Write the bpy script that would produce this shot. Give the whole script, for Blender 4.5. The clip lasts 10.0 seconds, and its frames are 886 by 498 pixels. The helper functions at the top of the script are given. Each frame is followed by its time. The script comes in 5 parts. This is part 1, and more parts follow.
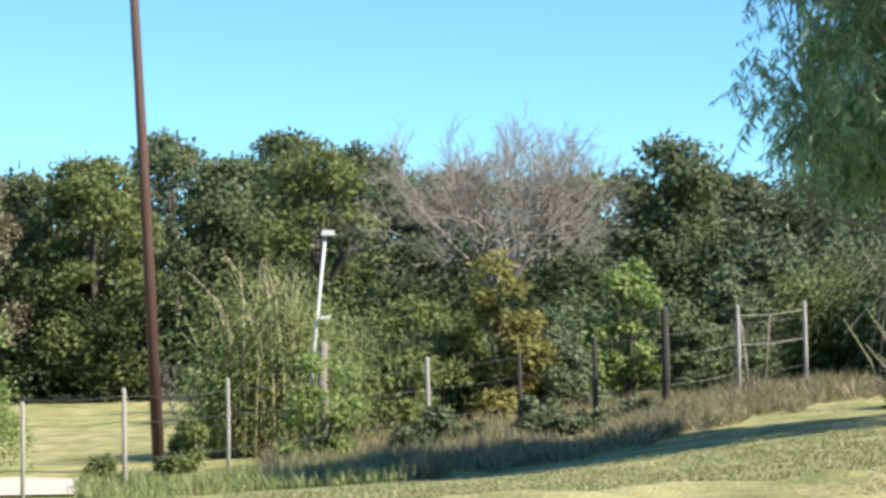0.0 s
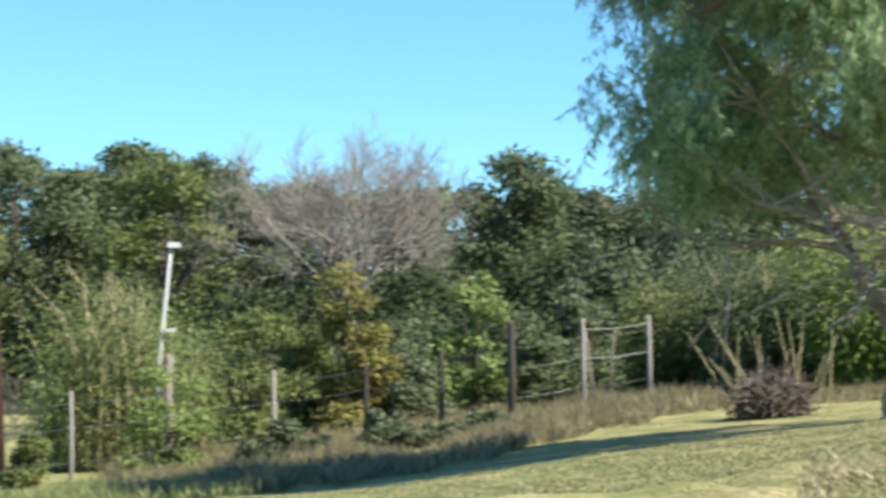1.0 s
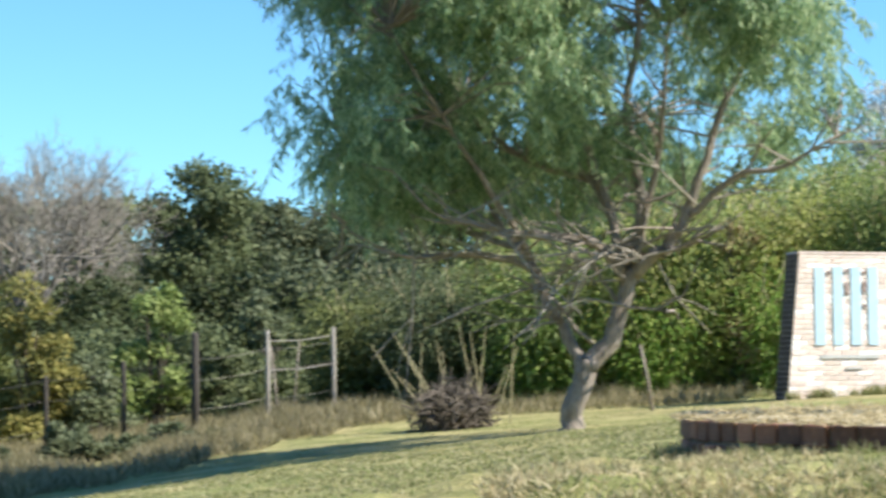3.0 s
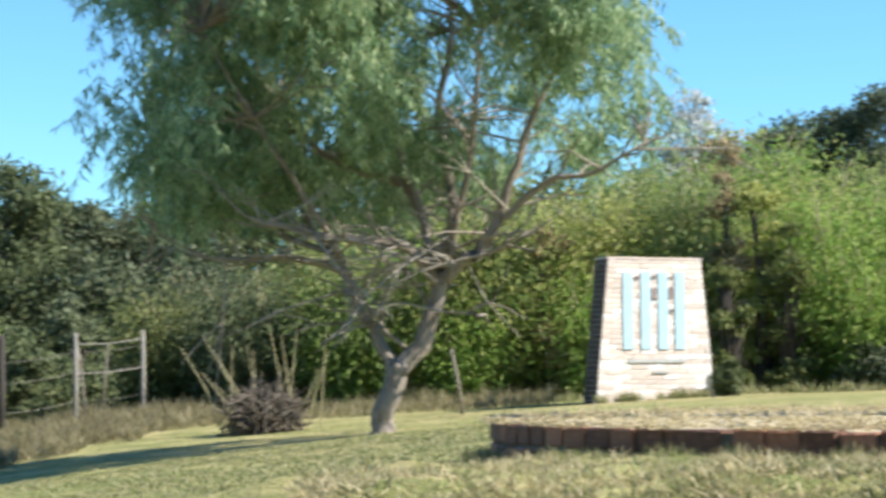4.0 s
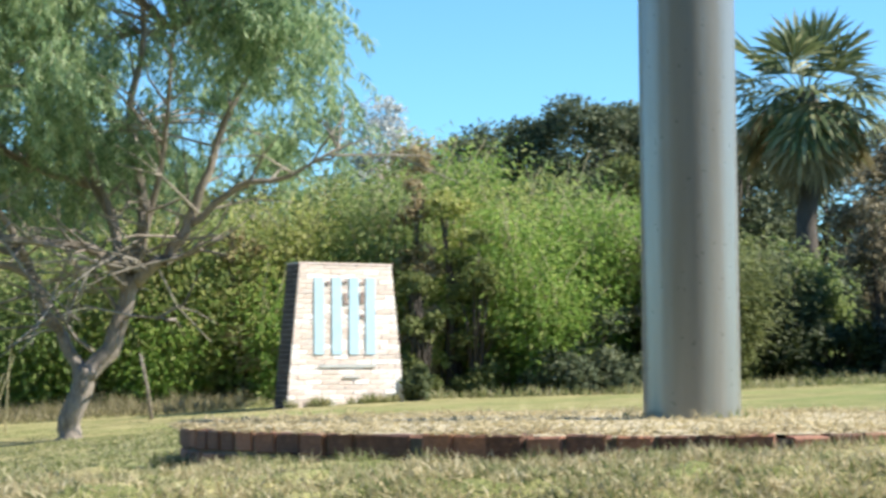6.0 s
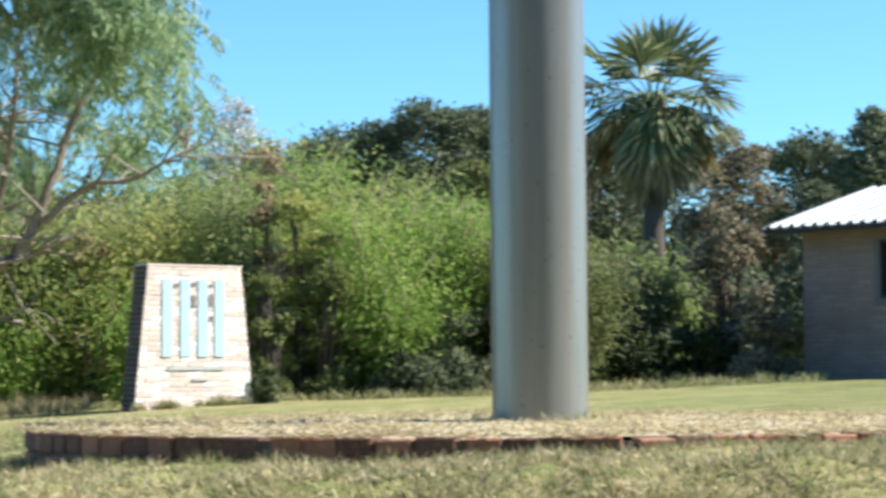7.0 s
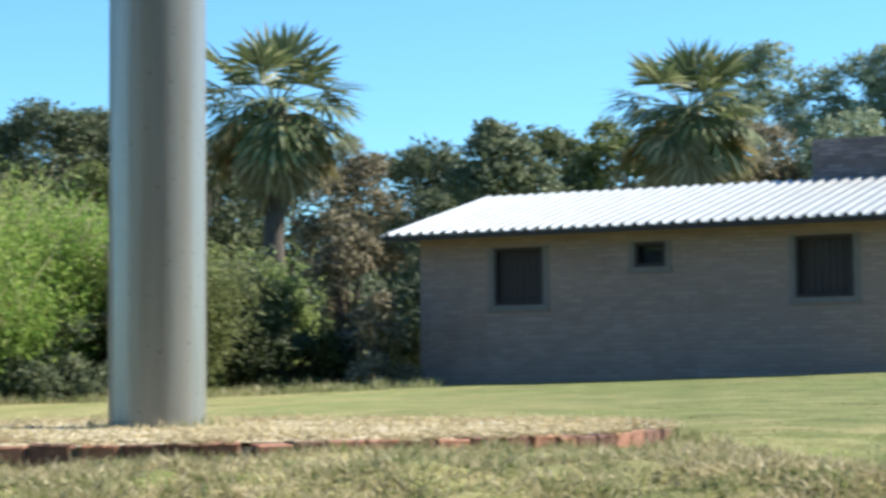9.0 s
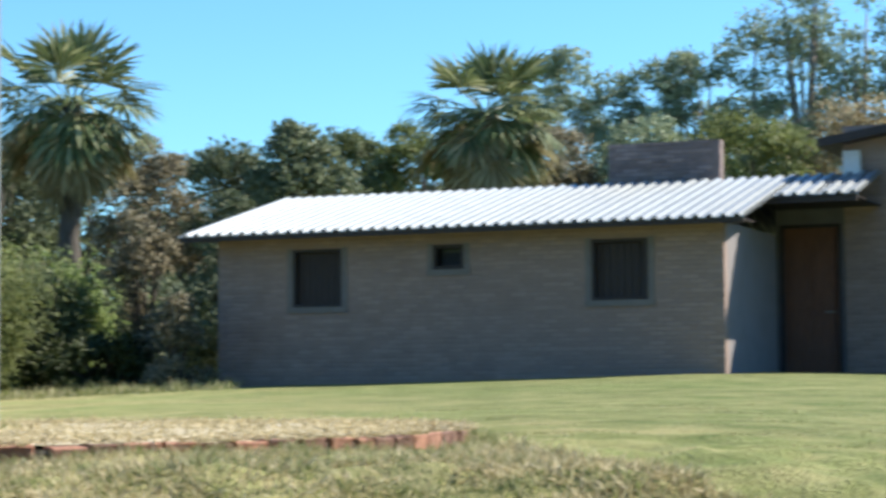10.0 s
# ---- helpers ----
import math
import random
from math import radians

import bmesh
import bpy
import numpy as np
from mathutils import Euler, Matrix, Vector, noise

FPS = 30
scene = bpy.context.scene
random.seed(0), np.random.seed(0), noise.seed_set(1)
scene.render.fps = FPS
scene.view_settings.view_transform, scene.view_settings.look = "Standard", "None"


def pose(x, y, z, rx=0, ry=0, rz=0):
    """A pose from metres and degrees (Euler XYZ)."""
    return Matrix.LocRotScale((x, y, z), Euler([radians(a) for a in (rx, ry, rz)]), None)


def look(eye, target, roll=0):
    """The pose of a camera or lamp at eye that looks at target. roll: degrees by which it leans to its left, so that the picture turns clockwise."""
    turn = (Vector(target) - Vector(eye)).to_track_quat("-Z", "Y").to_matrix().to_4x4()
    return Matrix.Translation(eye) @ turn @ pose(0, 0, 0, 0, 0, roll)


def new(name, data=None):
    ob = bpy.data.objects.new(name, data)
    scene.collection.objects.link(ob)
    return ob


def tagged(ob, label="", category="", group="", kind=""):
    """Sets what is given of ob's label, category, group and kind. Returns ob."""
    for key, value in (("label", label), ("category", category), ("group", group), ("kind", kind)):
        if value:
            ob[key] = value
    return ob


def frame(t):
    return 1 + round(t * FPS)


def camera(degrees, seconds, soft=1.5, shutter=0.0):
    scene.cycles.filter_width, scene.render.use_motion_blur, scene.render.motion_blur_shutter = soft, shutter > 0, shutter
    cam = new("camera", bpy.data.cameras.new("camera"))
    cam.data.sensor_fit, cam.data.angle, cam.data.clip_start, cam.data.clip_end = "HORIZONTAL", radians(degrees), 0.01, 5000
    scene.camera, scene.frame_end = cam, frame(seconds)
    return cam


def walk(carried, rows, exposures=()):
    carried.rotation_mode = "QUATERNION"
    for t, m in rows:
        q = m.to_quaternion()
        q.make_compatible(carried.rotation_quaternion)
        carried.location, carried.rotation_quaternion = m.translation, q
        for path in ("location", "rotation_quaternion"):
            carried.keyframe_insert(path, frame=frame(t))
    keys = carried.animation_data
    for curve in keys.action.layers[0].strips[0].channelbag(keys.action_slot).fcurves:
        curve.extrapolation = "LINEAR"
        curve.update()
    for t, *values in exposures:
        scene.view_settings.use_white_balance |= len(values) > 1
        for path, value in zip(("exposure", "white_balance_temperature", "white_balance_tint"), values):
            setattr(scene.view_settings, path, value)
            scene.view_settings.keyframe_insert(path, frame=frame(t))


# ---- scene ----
EYE = 1.6
cam = camera(24.0, 10.0, soft=3.0, shutter=0.6)
# seconds, yaw to the right, pitch, roll: a slow pan from one standing point
PAN = [
    (0.0, -0.000, 2.864, -0.623),
    (0.5, 1.292, 3.046, -0.608),
    (1.0, 4.208, 3.181, -0.578),
    (1.5, 6.766, 3.286, -0.553),
    (2.0, 8.988, 3.333, -0.534),
    (2.2, 9.630, 3.352, -0.528),
    (3.3, 14.340, 3.449, -0.493),
    (3.5, 15.383, 3.466, -0.487),
    (4.0, 18.033, 3.480, -0.472),
    (4.5, 20.848, 3.503, -0.458),
    (5.0, 23.474, 3.516, -0.448),
    (5.5, 25.104, 3.534, -0.443),
    (5.7, 25.610, 3.541, -0.441),
    (6.8, 29.710, 3.580, -0.434),
    (7.0, 30.638, 3.587, -0.433),
    (7.5, 33.170, 3.607, -0.431),
    (8.0, 35.711, 3.609, -0.432),
    (8.5, 38.332, 3.613, -0.435),
    (9.0, 41.086, 3.671, -0.441),
    (9.5, 43.728, 3.642, -0.449),
    (10.0, 46.619, 3.682, -0.460),
]
walk(cam, [(t, pose(0, 0, EYE, 90 + p, -r, -yw)) for t, yw, p, r in PAN])

# ---------------------------------------------------------------- light
SUN_AZ, SUN_EL = 119.0, 44.0          # clockwise from +y, above the horizon
world = bpy.data.worlds.new("sky")
scene.world = world
world.use_nodes = True
wn = world.node_tree.nodes
sky = wn.new("ShaderNodeTexSky")
sky.sky_type = "NISHITA"
sky.sun_disc = False
sky.sun_elevation, sky.sun_rotation = radians(SUN_EL), radians(SUN_AZ)
sky.altitude, sky.air_density, sky.dust_density, sky.ozone_density = 0, 1.0, 0.0, 4.0
tint = wn.new("ShaderNodeMix")     # a clear, cyan-blue day
tint.data_type, tint.blend_type = "RGBA", "MULTIPLY"
tint.inputs[0].default_value, tint.inputs[7].default_value = 1.0, (0.61, 0.97, 1.16, 1)
world.node_tree.links.new(sky.outputs[0], tint.inputs[6])
world.node_tree.links.new(tint.outputs[2], wn["Background"].inputs[0])
wn["Background"].inputs[1].default_value = 0.092
sun = new("sun", bpy.data.lights.new("sun", "SUN"))
sun.data.energy, sun.data.angle, sun.data.color = 5.0, radians(0.53), (1.0, 0.93, 0.81)
sa, se = radians(SUN_AZ), radians(SUN_EL)
sun.matrix_world = look((math.sin(sa) * 60, math.cos(sa) * 60, 60 * math.tan(se)), (0, 0, 0))
scene.view_settings.exposure = 1.08

# ---------------------------------------------------------------- helpers
def at(yaw, d, z=0.0):
    """A place from its bearing and distance, seen from the standing point; z above the eye."""
    a = radians(yaw)
    return Vector((d * math.sin(a), d * math.cos(a), EYE + z))


def nodes_of(name):
    m = bpy.data.materials.new(name)
    m.use_nodes = True
    nt = m.node_tree
    return m, nt, nt.nodes["Principled BSDF"], nt.nodes["Material Output"]


def ramp(nt, fac, colours):
    r = nt.nodes.new("ShaderNodeValToRGB")
    els = r.color_ramp.elements
    while len(els) < len(colours):
        els.new(0.5)
    for e, (p, c) in zip(els, colours):
        e.position, e.color = p, (*c, 1)
    nt.links.new(fac, r.inputs[0])
    return r.outputs[0]


def noise_fac(nt, scale, detail=4.0, stretch=(1, 1, 1), rough=0.6):
    tc = nt.nodes.new("ShaderNodeTexCoord")
    mp = nt.nodes.new("ShaderNodeMapping")
    mp.inputs["Scale"].default_value = stretch
    n = nt.nodes.new("ShaderNodeTexNoise")
    n.inputs["Scale"].default_value, n.inputs["Detail"].default_value, n.inputs["Roughness"].default_value = scale, detail, rough
    nt.links.new(tc.outputs["Object"], mp.inputs[0])
    nt.links.new(mp.outputs[0], n.inputs["Vector"])
    return n.outputs["Fac"]


def mixc(nt, fac, a, b, mode="MIX"):
    m = nt.nodes.new("ShaderNodeMix")
    m.data_type, m.blend_type = "RGBA", mode
    for sock, v in ((0, fac), (6, a), (7, b)):
        if isinstance(v, (int, float)):
            m.inputs[sock].default_value = v
        elif isinstance(v, tuple):
            m.inputs[sock].default_value = (*v, 1)
        else:
            nt.links.new(v, m.inputs[sock])
    return m.outputs[2]


def bump(nt, bs, fac, strength, dist=0.02):
    b = nt.nodes.new("ShaderNodeBump")
    b.inputs["Strength"].default_value, b.inputs["Distance"].default_value = strength, dist
    nt.links.new(fac, b.inputs["Height"])
    nt.links.new(b.outputs[0], bs.inputs["Normal"])


def surface(name, dark, light, scale=6.0, fine=40.0, rough=0.8, relief=0.4, stretch=(1, 1, 1), metal=0.0, per_piece=0.0):
    """A worn surface: broad stains between two colours, fine grain, fine relief."""
    m, nt, bs, out = nodes_of(name)
    broad, grain = noise_fac(nt, scale, 5, stretch), noise_fac(nt, fine, 3, stretch)
    c = ramp(nt, broad, [(0.3, dark), (0.7, light)])
    c = mixc(nt, 0.35, c, ramp(nt, grain, [(0.3, tuple(v * 0.55 for v in dark)), (0.7, tuple(min(1, v * 1.25) for v in light))]))
    if per_piece:
        oi = nt.nodes.new("ShaderNodeObjectInfo")
        gm = nt.nodes.new("ShaderNodeNewGeometry")
        su, fr = nt.nodes.new("ShaderNodeMath"), nt.nodes.new("ShaderNodeMath")
        fr.operation = "FRACT"
        nt.links.new(oi.outputs["Random"], su.inputs[0])
        nt.links.new(gm.outputs["Random Per Island"], su.inputs[1])
        nt.links.new(su.outputs[0], fr.inputs[0])
        c = mixc(nt, per_piece, c, ramp(nt, fr.outputs[0], [(0.0, tuple(v * 0.6 for v in dark)), (0.5, dark), (0.75, light), (1.0, tuple(min(1, v * 1.3) for v in light))]))
    nt.links.new(c, bs.inputs["Base Color"])
    bs.inputs["Roughness"].default_value, bs.inputs["Metallic"].default_value = rough, metal
    bump(nt, bs, grain, relief)
    return m


def foliage(name, colours, through_light=0.35, rough=0.55):
    """Leaves: every leaf its own tone between the colours given, with light passing through."""
    m, nt, bs, out = nodes_of(name)
    g = nt.nodes.new("ShaderNodeNewGeometry")
    k = len(colours)
    c = ramp(nt, g.outputs["Random Per Island"], [(i / max(1, k - 1), v) for i, v in enumerate(colours)])
    c = mixc(nt, noise_fac(nt, 0.9, 3), c, mixc(nt, 0.5, c, colours[0]))
    nt.links.new(c, bs.inputs["Base Color"])
    bs.inputs["Roughness"].default_value = rough
    bs.inputs["Specular IOR Level"].default_value = 0.18
    tr = nt.nodes.new("ShaderNodeBsdfTranslucent")
    nt.links.new(c, tr.inputs["Color"])
    mx = nt.nodes.new("ShaderNodeMixShader")
    mx.inputs[0].default_value = through_light
    nt.links.new(bs.outputs[0], mx.inputs[1])
    nt.links.new(tr.outputs[0], mx.inputs[2])
    nt.links.new(mx.outputs[0], out.inputs["Surface"])
    return m


class Geo:
    """Gathers vertices and four-sided faces, and makes one mesh of them."""

    def __init__(self):
        self.v, self.f, self.n = [], [], 0

    def add(self, verts, faces):
        verts = np.asarray(verts, dtype=np.float32).reshape(-1, 3)
        self.v.append(verts)
        self.f.append(np.asarray(faces, dtype=np.int32).reshape(-1, 4) + self.n)
        self.n += len(verts)
        return self

    def tube(self, pts, radii, sides=7, cap=True):
        pts = [Vector(p) for p in pts]
        side = Vector((1, 0.13, 0.07))
        rings = []
        for i, p in enumerate(pts):
            d = (pts[min(i + 1, len(pts) - 1)] - pts[max(i - 1, 0)]).normalized()
            u = (side - d * side.dot(d)).normalized()
            w = d.cross(u)
            r = radii[i] if isinstance(radii, (list, tuple)) else radii
            rings += [p + (u * math.cos(a) + w * math.sin(a)) * r for a in [2 * math.pi * k / sides for k in range(sides)]]
        f = [(i * sides + k, i * sides + (k + 1) % sides, (i + 1) * sides + (k + 1) % sides, (i + 1) * sides + k) for i in range(len(pts) - 1) for k in range(sides)]
        base = len(rings)
        if cap:
            rings += [pts[0], pts[-1]]
            e = (len(pts) - 1) * sides
            for k in range(0, sides - 1, 2):
                f.append((base, (k + 2) % sides, (k + 1) % sides, k))
                f.append((base + 1, e + k, e + (k + 1) % sides, e + (k + 2) % sides))
        return self.add([tuple(v) for v in rings], f)

    def box(self, x0, y0, z0, x1, y1, z1, taper=0.0, m=None):
        t = taper
        vs = [(x0, y0, z0), (x1, y0, z0), (x1, y1, z0), (x0, y1, z0), (x0 + t, y0 + t, z1), (x1 - t, y0 + t, z1), (x1 - t, y1 - t, z1), (x0 + t, y1 - t, z1)]
        if m is not None:
            vs = [tuple(m @ Vector(v)) for v in vs]
        return self.add(vs, [(0, 3, 2, 1), (4, 5, 6, 7), (0, 1, 5, 4), (1, 2, 6, 5), (2, 3, 7, 6), (3, 0, 4, 7)])

    def leaves(self, c, axis, face, length, width, fold=0.12):
        """Pointed leaves from their stalk ends c along axis, turned towards face."""
        axis = axis / (np.linalg.norm(axis, axis=1, keepdims=True) + 1e-9)
        b = np.cross(axis, face)
        b /= np.linalg.norm(b, axis=1, keepdims=True) + 1e-9
        nrm = np.cross(b, axis)
        ln, wd = np.reshape(length, (-1, 1)), np.reshape(width, (-1, 1))
        mid = c + axis * ln * 0.45 - nrm * ln * fold
        q = np.stack([c, mid + b * wd / 2, c + axis * ln, mid - b * wd / 2], 1).reshape(-1, 3)
        return self.add(q, np.arange(len(q)).reshape(-1, 4))

    def weld(self):
        v, f = np.concatenate(self.v), np.concatenate(self.f)
        u, inv = np.unique(np.round(v, 4), axis=0, return_inverse=True)
        self.v, self.f, self.n = [u.astype(np.float32)], [inv.reshape(-1)[f].astype(np.int32)], len(u)
        return self

    def mesh(self, name):
        me = bpy.data.meshes.new(name)
        v, f = np.concatenate(self.v), np.concatenate(self.f)
        me.vertices.add(len(v))
        me.vertices.foreach_set("co", v.ravel())
        me.loops.add(f.size)
        me.loops.foreach_set("vertex_index", f.ravel())
        me.polygons.add(len(f))
        me.polygons.foreach_set("loop_start", np.arange(0, f.size, 4, dtype=np.int32))
        me.update(calc_edges=True)
        me.validate()
        return me


def shade(me, smooth):
    if smooth:
        me.shade_smooth()
    else:
        me.shade_flat()


def part(name, geo, material, parent, label="", smooth=False, kind=""):
    me = geo.mesh(name) if isinstance(geo, Geo) else geo
    if not me.materials:
        me.materials.append(material)
    shade(me, smooth)
    ob = new(name, me)
    ob.parent = parent
    return tagged(ob, label, kind=kind)


def thing(name, place, label, category, group="", turn=0.0, kind=""):
    ob = new(name)
    ob.matrix_world = Matrix.Translation(place) @ pose(0, 0, 0, 0, 0, turn)
    return tagged(ob, label, category, group, kind)


def solid(name, geo, material, label, category="", kind="", place=None, smooth=False, group=""):
    me = geo.mesh(name)
    me.materials.append(material)
    shade(me, smooth)
    ob = new(name, me)
    if place is not None:
        ob.matrix_world = place
    return tagged(ob, label, category, group, kind)


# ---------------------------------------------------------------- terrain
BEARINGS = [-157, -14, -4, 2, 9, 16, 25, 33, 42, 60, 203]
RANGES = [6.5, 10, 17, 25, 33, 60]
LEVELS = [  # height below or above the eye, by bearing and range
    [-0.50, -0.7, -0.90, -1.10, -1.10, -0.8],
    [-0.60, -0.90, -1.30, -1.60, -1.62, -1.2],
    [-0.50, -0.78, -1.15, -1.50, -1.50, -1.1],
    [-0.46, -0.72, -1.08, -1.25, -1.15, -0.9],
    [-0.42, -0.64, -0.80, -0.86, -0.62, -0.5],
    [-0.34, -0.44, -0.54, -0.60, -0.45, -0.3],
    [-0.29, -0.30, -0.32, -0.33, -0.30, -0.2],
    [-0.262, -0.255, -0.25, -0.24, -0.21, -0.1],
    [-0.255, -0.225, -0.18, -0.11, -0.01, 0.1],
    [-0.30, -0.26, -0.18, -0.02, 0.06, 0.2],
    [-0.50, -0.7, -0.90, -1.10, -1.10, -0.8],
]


def catmull(p0, p1, p2, p3, t):
    return 0.5 * (2 * p1 + (p2 - p0) * t + (2 * p0 - 5 * p1 + 4 * p2 - p3) * t * t + (3 * p1 - p0 - 3 * p2 + p3) * t ** 3)


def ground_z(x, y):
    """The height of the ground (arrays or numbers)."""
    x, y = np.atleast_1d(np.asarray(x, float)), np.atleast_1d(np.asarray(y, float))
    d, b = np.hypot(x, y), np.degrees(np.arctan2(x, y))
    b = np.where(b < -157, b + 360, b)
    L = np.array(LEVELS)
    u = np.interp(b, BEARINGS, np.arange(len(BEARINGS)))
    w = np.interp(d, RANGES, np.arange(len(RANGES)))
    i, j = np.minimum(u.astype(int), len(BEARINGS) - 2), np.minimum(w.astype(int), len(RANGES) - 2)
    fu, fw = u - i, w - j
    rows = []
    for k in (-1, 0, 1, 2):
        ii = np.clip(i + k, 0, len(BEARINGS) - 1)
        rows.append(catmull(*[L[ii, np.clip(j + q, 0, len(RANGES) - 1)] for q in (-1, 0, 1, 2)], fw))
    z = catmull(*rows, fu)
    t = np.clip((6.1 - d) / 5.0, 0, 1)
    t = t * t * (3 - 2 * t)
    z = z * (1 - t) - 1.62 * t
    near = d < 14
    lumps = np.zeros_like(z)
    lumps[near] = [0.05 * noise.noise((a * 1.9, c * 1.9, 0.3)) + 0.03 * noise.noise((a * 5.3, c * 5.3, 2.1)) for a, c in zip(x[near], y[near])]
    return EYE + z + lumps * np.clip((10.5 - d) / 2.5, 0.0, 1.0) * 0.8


def gz(x, y):
    return float(ground_z(x, y)[0])


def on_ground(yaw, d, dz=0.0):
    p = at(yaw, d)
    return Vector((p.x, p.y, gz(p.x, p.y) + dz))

# ---------------------------------------------------------------- materials
def lawn_material():
    m, nt, bs, out = nodes_of("lawn")
    broad, mid, fine = noise_fac(nt, 0.35, 4), noise_fac(nt, 2.2, 5), noise_fac(nt, 45, 4)
    c = ramp(nt, mid, [(0.38, (0.15, 0.17, 0.06)), (0.5, (0.29, 0.265, 0.11)), (0.62, (0.49, 0.41, 0.225))])
    g = ramp(nt, fine, [(0.3, (0.105, 0.12, 0.045)), (0.5, (0.275, 0.252, 0.105)), (0.7, (0.57, 0.485, 0.285))])
    c = mixc(nt, 0.45, c, g)
    c = mixc(nt, 0.4, c, ramp(nt, noise_fac(nt, 1.3, 9, rough=0.78), [(0.42, (0.06, 0.085, 0.022)), (0.5, (0.26, 0.245, 0.095)), (0.58, (0.56, 0.46, 0.25))]))
    c = mixc(nt, ramp(nt, broad, [(0.4, (0, 0, 0)), (0.65, (0.45, 0.45, 0.45))]), c, (0.19, 0.265, 0.075))
    # watered, greener turf towards the house
    tc, sep = nt.nodes.new("ShaderNodeTexCoord"), nt.nodes.new("ShaderNodeSeparateXYZ")
    nt.links.new(tc.outputs["Object"], sep.inputs[0])
    k = nt.nodes.new("ShaderNodeMath")
    k.operation = "MULTIPLY_ADD"
    k.inputs[1].default_value = -0.8
    nt.links.new(sep.outputs["Y"], k.inputs[0])
    nt.links.new(sep.outputs["X"], k.inputs[2])
    mr = nt.nodes.new("ShaderNodeMapRange")
    mr.inputs["From Min"].default_value, mr.inputs["From Max"].default_value, mr.inputs["To Max"].default_value = -2.0, 4.0, 0.66
    nt.links.new(k.outputs[0], mr.inputs["Value"])
    c = mixc(nt, mr.outputs["Result"], c, ramp(nt, noise_fac(nt, 1.7, 9, rough=0.78), [(0.40, (0.045, 0.08, 0.018)), (0.5, (0.098, 0.145, 0.040)), (0.60, (0.20, 0.205, 0.088))]))
    c = mixc(nt, 1.0, c, (1.05, 1.04, 1.04), "MULTIPLY")
    nt.links.new(c, bs.inputs["Base Color"])
    bs.inputs["Roughness"].default_value = 0.9
    bs.inputs["Specular IOR Level"].default_value = 0.15
    bump(nt, bs, fine, 0.8, 0.04)
    return m


def steel_material():
    m, nt, bs, out = nodes_of("galvanised_steel")
    streak, spot = noise_fac(nt, 9, 4, (1, 1, 0.06)), noise_fac(nt, 30, 3)
    nt.links.new(ramp(nt, streak, [(0.3, (0.215, 0.220, 0.205)), (0.7, (0.285, 0.293, 0.276))]), bs.inputs["Base Color"])
    nt.links.new(ramp(nt, spot, [(0.3, (0.27,) * 3), (0.7, (0.33,) * 3)]), bs.inputs["Roughness"])
    bs.inputs["Metallic"].default_value = 0.4
    bump(nt, bs, spot, 0.05)
    return m


def glass_material():
    m, nt, bs, out = nodes_of("window_glass")
    bs.inputs["Base Color"].default_value = (0.03, 0.035, 0.04, 1)
    bs.inputs["Roughness"].default_value = 0.05
    return m


LAWN = lawn_material()
STEEL = steel_material()
GLASS = glass_material()
SAND = surface("sandy_track", (0.42, 0.36, 0.27), (0.60, 0.53, 0.42), 2, 30)
STRAW = surface("dry_cut_grass", (0.26, 0.22, 0.13), (0.55, 0.48, 0.33), 5, 60)
BRICK_RED = surface("red_brick", (0.062, 0.036, 0.030), (0.37, 0.178, 0.112), 9, 60, per_piece=0.5)
BRICK_PALE = surface("pale_brick", (0.66, 0.50, 0.42), (0.86, 0.81, 0.77), 9, 60, per_piece=0.45)
BRICK_GREY = surface("grey_brown_brick", (0.235, 0.172, 0.146), (0.37, 0.275, 0.236), 2.4, 50, per_piece=0.2)
BRICK_DARK = surface("dark_brick", (0.17, 0.125, 0.112), (0.33, 0.25, 0.225), 7, 50, per_piece=0.4)
MORTAR = surface("earthy_mortar", (0.075, 0.062, 0.05), (0.17, 0.145, 0.115), 8, 60)
BRICK_SIDE_SHADE = surface("shade_darkened_brick", (0.05, 0.038, 0.034), (0.11, 0.085, 0.075), 7, 50, per_piece=0.3)
MORTAR_PALE = surface("pale_mortar", (0.66, 0.62, 0.57), (0.76, 0.72, 0.67), 8, 60)
PLASTER = surface("render_frame", (0.145, 0.135, 0.128), (0.205, 0.19, 0.18), 4, 60)
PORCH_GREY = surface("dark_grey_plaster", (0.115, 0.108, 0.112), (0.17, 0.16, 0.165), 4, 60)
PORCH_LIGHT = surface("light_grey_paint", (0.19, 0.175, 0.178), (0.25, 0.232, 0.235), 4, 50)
BLUE = surface("pale_blue_enamel", (0.38, 0.57, 0.69), (0.48, 0.66, 0.77), 4, 50, rough=0.5, relief=0.1)
STONE_GREY = surface("grey_slab", (0.36, 0.38, 0.38), (0.52, 0.53, 0.52), 6, 60)
ZINC = surface("corrugated_zinc", (0.26, 0.285, 0.30), (0.34, 0.365, 0.375), 2, 30, rough=0.45, relief=0.1, metal=0.25)
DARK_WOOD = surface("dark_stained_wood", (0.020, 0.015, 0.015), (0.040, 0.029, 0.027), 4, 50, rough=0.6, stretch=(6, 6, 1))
DOOR_WOOD = surface("varnished_door_wood", (0.115, 0.046, 0.026), (0.21, 0.092, 0.05), 4, 50, rough=0.45, stretch=(6, 6, 1))
WHITE = surface("white_paint", (0.70, 0.70, 0.68), (0.82, 0.82, 0.80), 4, 40, rough=0.6, relief=0.1)
GREY_PAINT = surface("pale_grey_paint", (0.40, 0.41, 0.40), (0.56, 0.57, 0.55), 4, 40, rough=0.6, relief=0.1)
